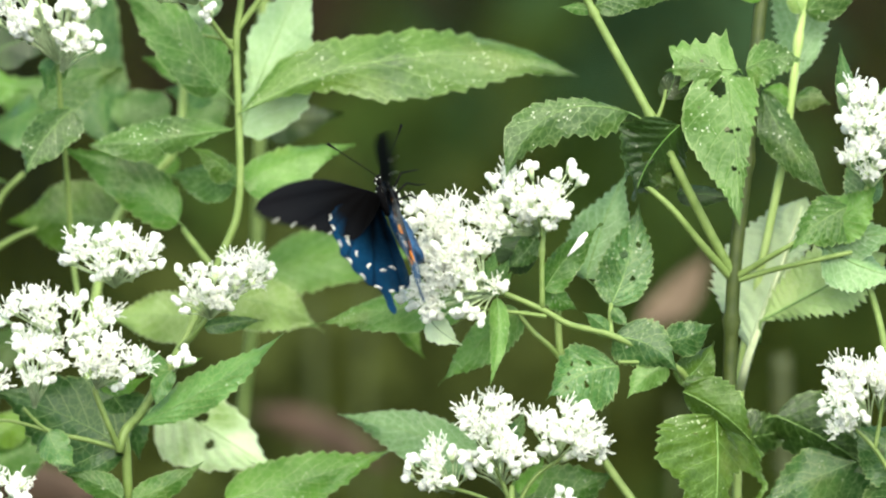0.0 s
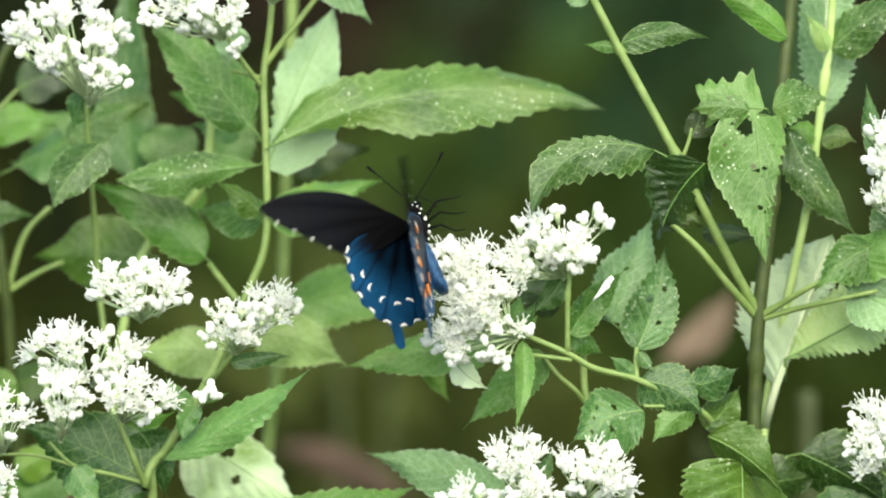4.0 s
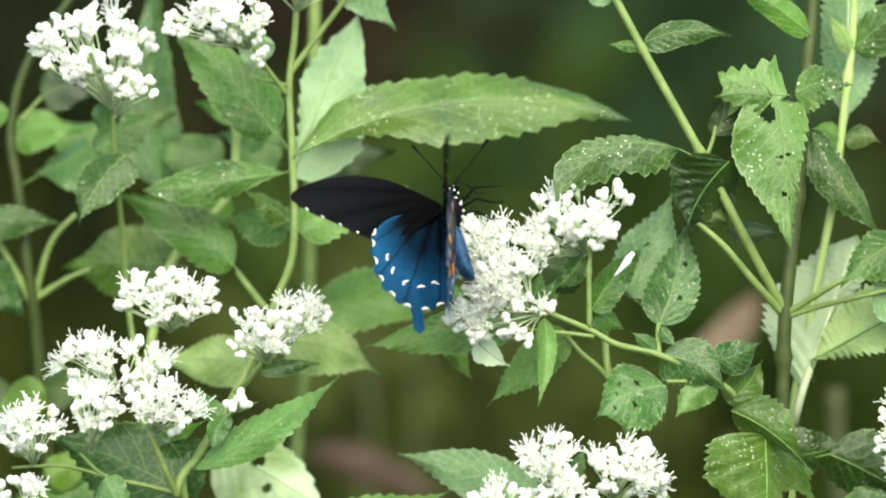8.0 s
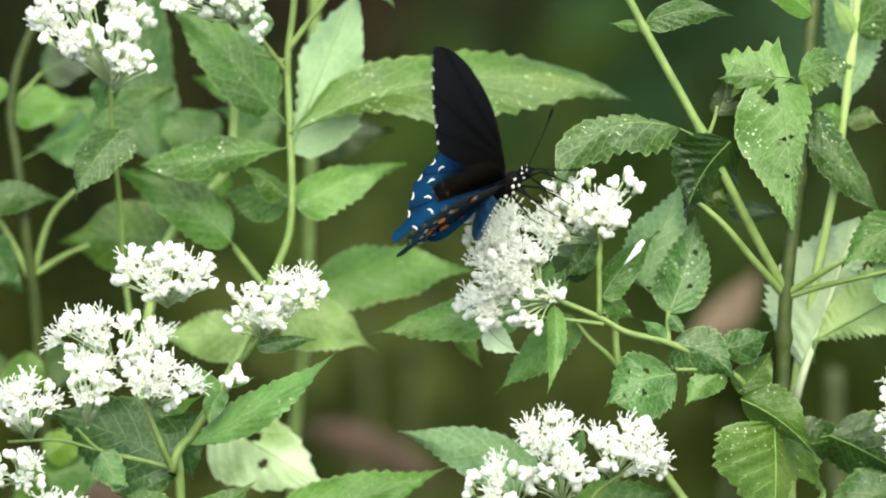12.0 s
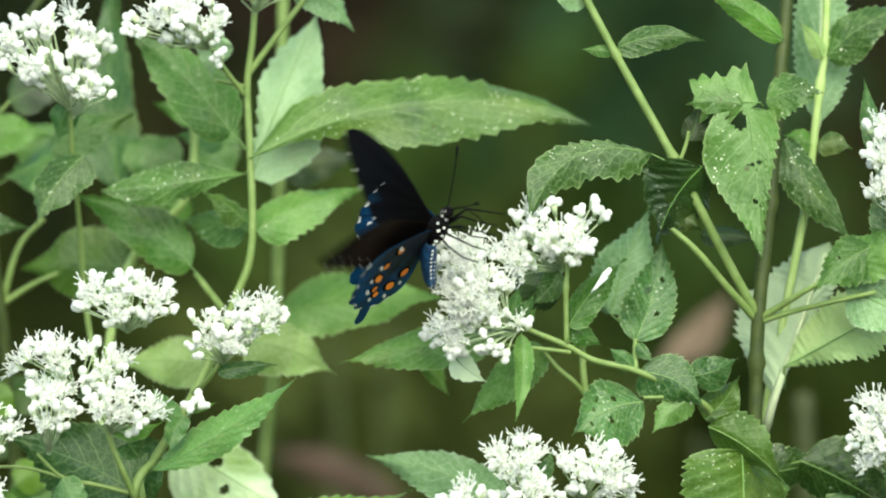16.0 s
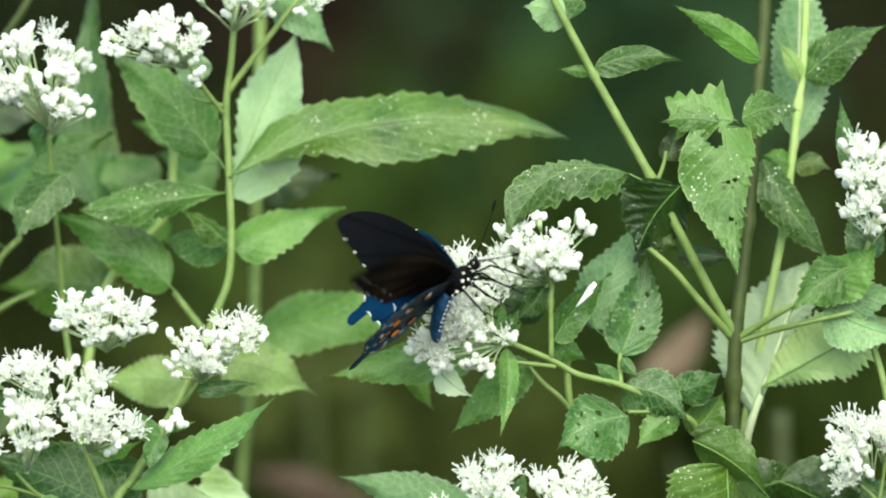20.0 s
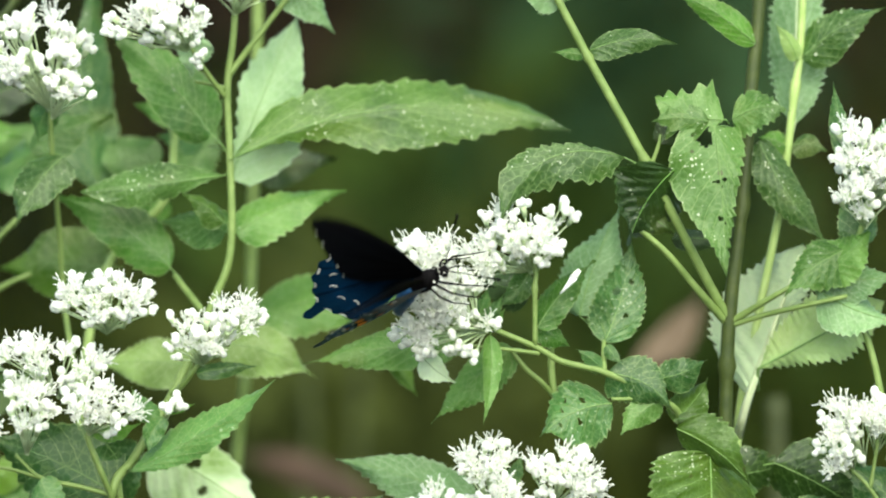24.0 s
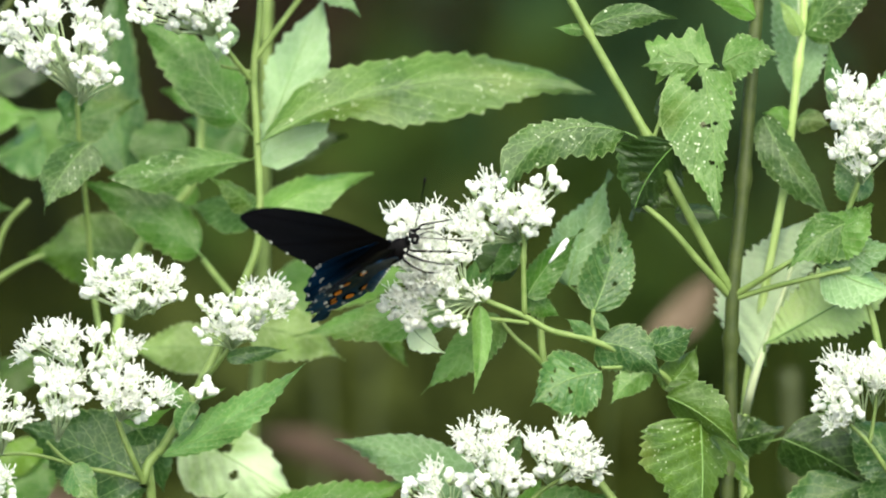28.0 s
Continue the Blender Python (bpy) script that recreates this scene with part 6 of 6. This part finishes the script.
    walk(centre_plant, [
        (0, drift(centre_plant, 1.9, -2.1)), (0.5, drift(centre_plant, 0.6, -1.6)), (1, drift(centre_plant, 1.9, -3.9)), (1.5, drift(centre_plant, 1.6, -3.0)),
        (2, drift(centre_plant, 1.9, -3.7)), (2.5, drift(centre_plant, 2.5, -4.0)), (3, drift(centre_plant, 1.4, -4.3)), (3.5, drift(centre_plant, 1.9, -4.6)),
        (5.5, drift(centre_plant, 2.0, -0.5)), (6, drift(centre_plant, 2.1, 1.0)), (6.5, drift(centre_plant, 2.1, 1.1)), (7, drift(centre_plant, 1.9, 2.6)),
        (7.5, drift(centre_plant, 1.3, 3.3)), (8, drift(centre_plant, 0.2, 2.6)), (8.5, drift(centre_plant, 0.5, 2.6)), (9, drift(centre_plant, 0.6, 2.8)),
        (9.5, drift(centre_plant, 0.2, 2.6)), (10, drift(centre_plant, 1.0, 3.0)), (10.5, drift(centre_plant, 0.5, 2.5)), (11, drift(centre_plant, 0.7, 2.0)),
        (11.5, drift(centre_plant, 0.8, 0.4)), (12, drift(centre_plant, 3.5, -0.0)), (12.5, drift(centre_plant, 5.2, -1.7)), (14.5, drift(centre_plant, 3.9, 0.1)),
        (15, drift(centre_plant, 6.5, 1.1)), (15.5, drift(centre_plant, 5.1, 0.1)), (16, drift(centre_plant, 2.9, -0.7)), (16.5, drift(centre_plant, 3.1, -0.4)),
        (17, drift(centre_plant, 4.2, -0.1)), (17.5, drift(centre_plant, 3.6, -1.8)), (18, drift(centre_plant, 1.3, -1.1)), (18.5, drift(centre_plant, 4.5, -0.1)),
        (19, drift(centre_plant, 1.9, -0.6)), (19.5, drift(centre_plant, 2.0, -0.9)), (20, drift(centre_plant, 5.2, 0.6)), (20.5, drift(centre_plant, 4.6, 0.1)),
        (21, drift(centre_plant, 3.0, 0.2)), (21.5, drift(centre_plant, 4.4, 1.5)), (23.5, drift(centre_plant, 4.3, 1.7)), (24, drift(centre_plant, 1.6, -0.1)),
        (24.5, drift(centre_plant, -0.7, -1.9)), (25, drift(centre_plant, -2.4, -0.0)), (25.5, drift(centre_plant, -2.7, 0.6)), (26, drift(centre_plant, -5.6, -1.3)),
        (26.5, drift(centre_plant, -6.0, -0.4)), (27, drift(centre_plant, -2.8, 1.5)), (27.5, drift(centre_plant, -4.8, 0.9)), (28, drift(centre_plant, -5.4, 1.6))])
    walk(bottom_plant, [
        (0, drift(bottom_plant, -0.1, -1.5)), (0.5, drift(bottom_plant, 0.6, -1.6)), (1, drift(bottom_plant, 0.3, -1.7)), (1.5, drift(bottom_plant, 1.0, -2.7)),
        (2, drift(bottom_plant, 1.7, -2.8)), (2.5, drift(bottom_plant, 0.6, -2.5)), (3, drift(bottom_plant, 0.7, -3.5)), (3.5, drift(bottom_plant, 0.8, -2.7)),
        (14.5, drift(bottom_plant, 2.5, -1.1)), (15, drift(bottom_plant, 2.4, -0.9)), (15.5, drift(bottom_plant, 1.4, -0.9)), (16, drift(bottom_plant, 1.9, -1.1)),
        (16.5, drift(bottom_plant, 1.2, -0.9)), (17, drift(bottom_plant, 0.9, -1.8)), (17.5, drift(bottom_plant, 1.2, -2.1)), (18, drift(bottom_plant, 1.0, -2.1)),
        (18.5, drift(bottom_plant, 0.3, -2.2)), (19, drift(bottom_plant, 0.2, -2.0)), (19.5, drift(bottom_plant, 0.4, -1.6)), (20, drift(bottom_plant, 0.7, -1.7)),
        (20.5, drift(bottom_plant, 0.8, -0.8)), (21, drift(bottom_plant, 1.3, 0.0)), (21.5, drift(bottom_plant, 1.3, -0.1)), (23.5, drift(bottom_plant, 1.0, -1.8)),
        (24, drift(bottom_plant, 1.0, -1.5)), (24.5, drift(bottom_plant, -0.7, -2.4)), (25, drift(bottom_plant, -2.4, -3.3)), (25.5, drift(bottom_plant, -3.2, -2.4)),
        (26, drift(bottom_plant, -4.5, -3.4)), (26.5, drift(bottom_plant, -4.2, -3.9)), (27, drift(bottom_plant, -2.2, -2.1)), (27.5, drift(bottom_plant, -3.6, -2.1)),
        (28, drift(bottom_plant, -3.7, -2.2))])
    walk(edge_plant, [
        (0, drift(edge_plant, 0.8, -0.8)), (0.5, drift(edge_plant, 0.0, -1.2)), (1, drift(edge_plant, 0.7, -1.6)), (1.5, drift(edge_plant, 1.5, -1.5)),
        (2, drift(edge_plant, 0.9, -1.7)), (2.5, drift(edge_plant, 1.3, -2.3)), (3, drift(edge_plant, 0.9, -2.0)), (3.5, drift(edge_plant, 0.8, -1.9)),
        (15.5, drift(edge_plant, 2.7, -0.7)), (16, drift(edge_plant, 2.5, 0.1)), (16.5, drift(edge_plant, 1.9, -0.4)), (17, drift(edge_plant, 1.8, -1.1)),
        (17.5, drift(edge_plant, 1.5, 0.4)), (18, drift(edge_plant, 2.4, -0.2)), (18.5, drift(edge_plant, 0.7, -0.6)), (19, drift(edge_plant, 1.6, -0.6)),
        (19.5, drift(edge_plant, 2.1, -0.3)), (20, drift(edge_plant, 2.1, -0.1)), (20.5, drift(edge_plant, 2.5, -0.7)), (21, drift(edge_plant, 2.2, 0.5)),
        (21.5, drift(edge_plant, 2.7, 0.2)), (23.5, drift(edge_plant, 2.1, -0.3)), (24, drift(edge_plant, 0.9, 0.1)), (24.5, drift(edge_plant, 0.5, 1.3)),
        (25, drift(edge_plant, -1.3, 1.7)), (25.5, drift(edge_plant, -3.8, -0.4)), (26, drift(edge_plant, -2.8, 1.8)), (26.5, drift(edge_plant, -3.4, 4.2)),
        (27, drift(edge_plant, -3.3, 1.6)), (27.5, drift(edge_plant, -3.2, 3.9)), (28, drift(edge_plant, -3.5, 4.8))])
    for lf in drooping:
        walk(lf, [
            (0, drift(lf, 0.3, -3.4)), (0.5, drift(lf, 0.3, -3.6)), (1, drift(lf, 0.1, -3.7)), (1.5, drift(lf, 0.3, -3.8)),
            (2, drift(lf, 0.3, -3.7)), (2.5, drift(lf, 0.1, -4.3)), (3, drift(lf, 0.4, -3.9)), (3.5, drift(lf, 0.6, -3.8)),
            (5.5, drift(lf, 0.4, -1.6)), (6, drift(lf, 0.4, -1.1)), (6.5, drift(lf, 0.8, -1.2)), (7, drift(lf, 0.3, -0.6)),
            (7.5, drift(lf, 0.0, -1.0)), (8, drift(lf, 0.3, -0.4)), (8.5, drift(lf, 0.0, -0.6)), (9, drift(lf, 0.1, 0.1)),
            (9.5, drift(lf, 0.1, -0.1)), (10, drift(lf, -0.6, -0.3)), (10.5, drift(lf, -0.1, -0.6)), (11, drift(lf, 0.3, -0.5)),
            (11.5, drift(lf, 0.3, -1.1)), (12, drift(lf, 0.7, -1.0)), (12.5, drift(lf, 0.9, -1.0)), (14.5, drift(lf, 0.3, -0.9)),
            (15, drift(lf, 0.6, -0.9)), (15.5, drift(lf, 0.6, -0.7)), (16, drift(lf, -0.3, -1.1)), (16.5, drift(lf, -0.8, -2.0)),
            (17, drift(lf, -0.8, -2.2)), (17.5, drift(lf, -0.0, -1.9)), (18, drift(lf, -0.4, -1.8)), (18.5, drift(lf, -1.4, -2.3)),
            (19, drift(lf, -0.9, -1.8)), (19.5, drift(lf, -0.5, -1.2)), (20, drift(lf, -0.8, -0.4)), (20.5, drift(lf, -0.1, -0.4)),
            (21, drift(lf, -0.1, 0.3)), (21.5, drift(lf, -1.2, -0.1)), (23.5, drift(lf, -1.5, -1.5)), (24, drift(lf, -2.1, -5.1)),
            (24.5, drift(lf, -1.7, -3.2)), (25, drift(lf, -4.1, -4.5)), (25.5, drift(lf, -4.9, -4.0)), (26, drift(lf, -5.2, -3.6)),
            (26.5, drift(lf, -6.3, -0.1)), (27, drift(lf, -7.0, -0.2)), (27.5, drift(lf, -5.0, 2.9)), (28, drift(lf, -5.3, 3.7))])
    walk(big_leaf, [
        (0, swung(big_leaf, -0.9)), (0.5, swung(big_leaf, -0.8)), (1, swung(big_leaf, -0.9)), (1.5, swung(big_leaf, -0.8)), (2, swung(big_leaf, -1.0)), (2.5, swung(big_leaf, -1.1)),
        (3, swung(big_leaf, -1.4)), (3.5, swung(big_leaf, -1.5)), (5.5, swung(big_leaf, -0.5)), (6, swung(big_leaf, -0.1)), (6.5, swung(big_leaf, -0.2)), (7, swung(big_leaf, -0.3)),
        (7.5, swung(big_leaf, -0.3)), (8, swung(big_leaf, -0.1)), (8.5, swung(big_leaf, -0.1)), (9, swung(big_leaf, 0.0)), (9.5, swung(big_leaf, -0.1)), (10, swung(big_leaf, -0.1)),
        (10.5, swung(big_leaf, -0.2)), (11, swung(big_leaf, 0.1)), (11.5, swung(big_leaf, -0.1)), (12, swung(big_leaf, 0.0)), (12.5, swung(big_leaf, 0.2)), (14.5, swung(big_leaf, -0.1)),
        (15, swung(big_leaf, 0.0)), (15.5, swung(big_leaf, 0.3)), (16, swung(big_leaf, 0.3)), (16.5, swung(big_leaf, 0.2)), (17, swung(big_leaf, -0.1)), (17.5, swung(big_leaf, -0.1)),
        (18, swung(big_leaf, -0.2)), (18.5, swung(big_leaf, -0.7)), (19, swung(big_leaf, -0.8)), (19.5, swung(big_leaf, -0.7)), (20, swung(big_leaf, -0.7)), (20.5, swung(big_leaf, -0.2)),
        (21, swung(big_leaf, 0.2)), (21.5, swung(big_leaf, 0.4)), (23.5, swung(big_leaf, 0.8)), (24, swung(big_leaf, 0.7)), (24.5, swung(big_leaf, 1.0)), (25, swung(big_leaf, -0.2)),
        (25.5, swung(big_leaf, -0.7)), (26, swung(big_leaf, -2.4)), (26.5, swung(big_leaf, -2.7)), (27, swung(big_leaf, -2.6)), (27.5, swung(big_leaf, -2.1)), (28, swung(big_leaf, -2.2))])


motions()
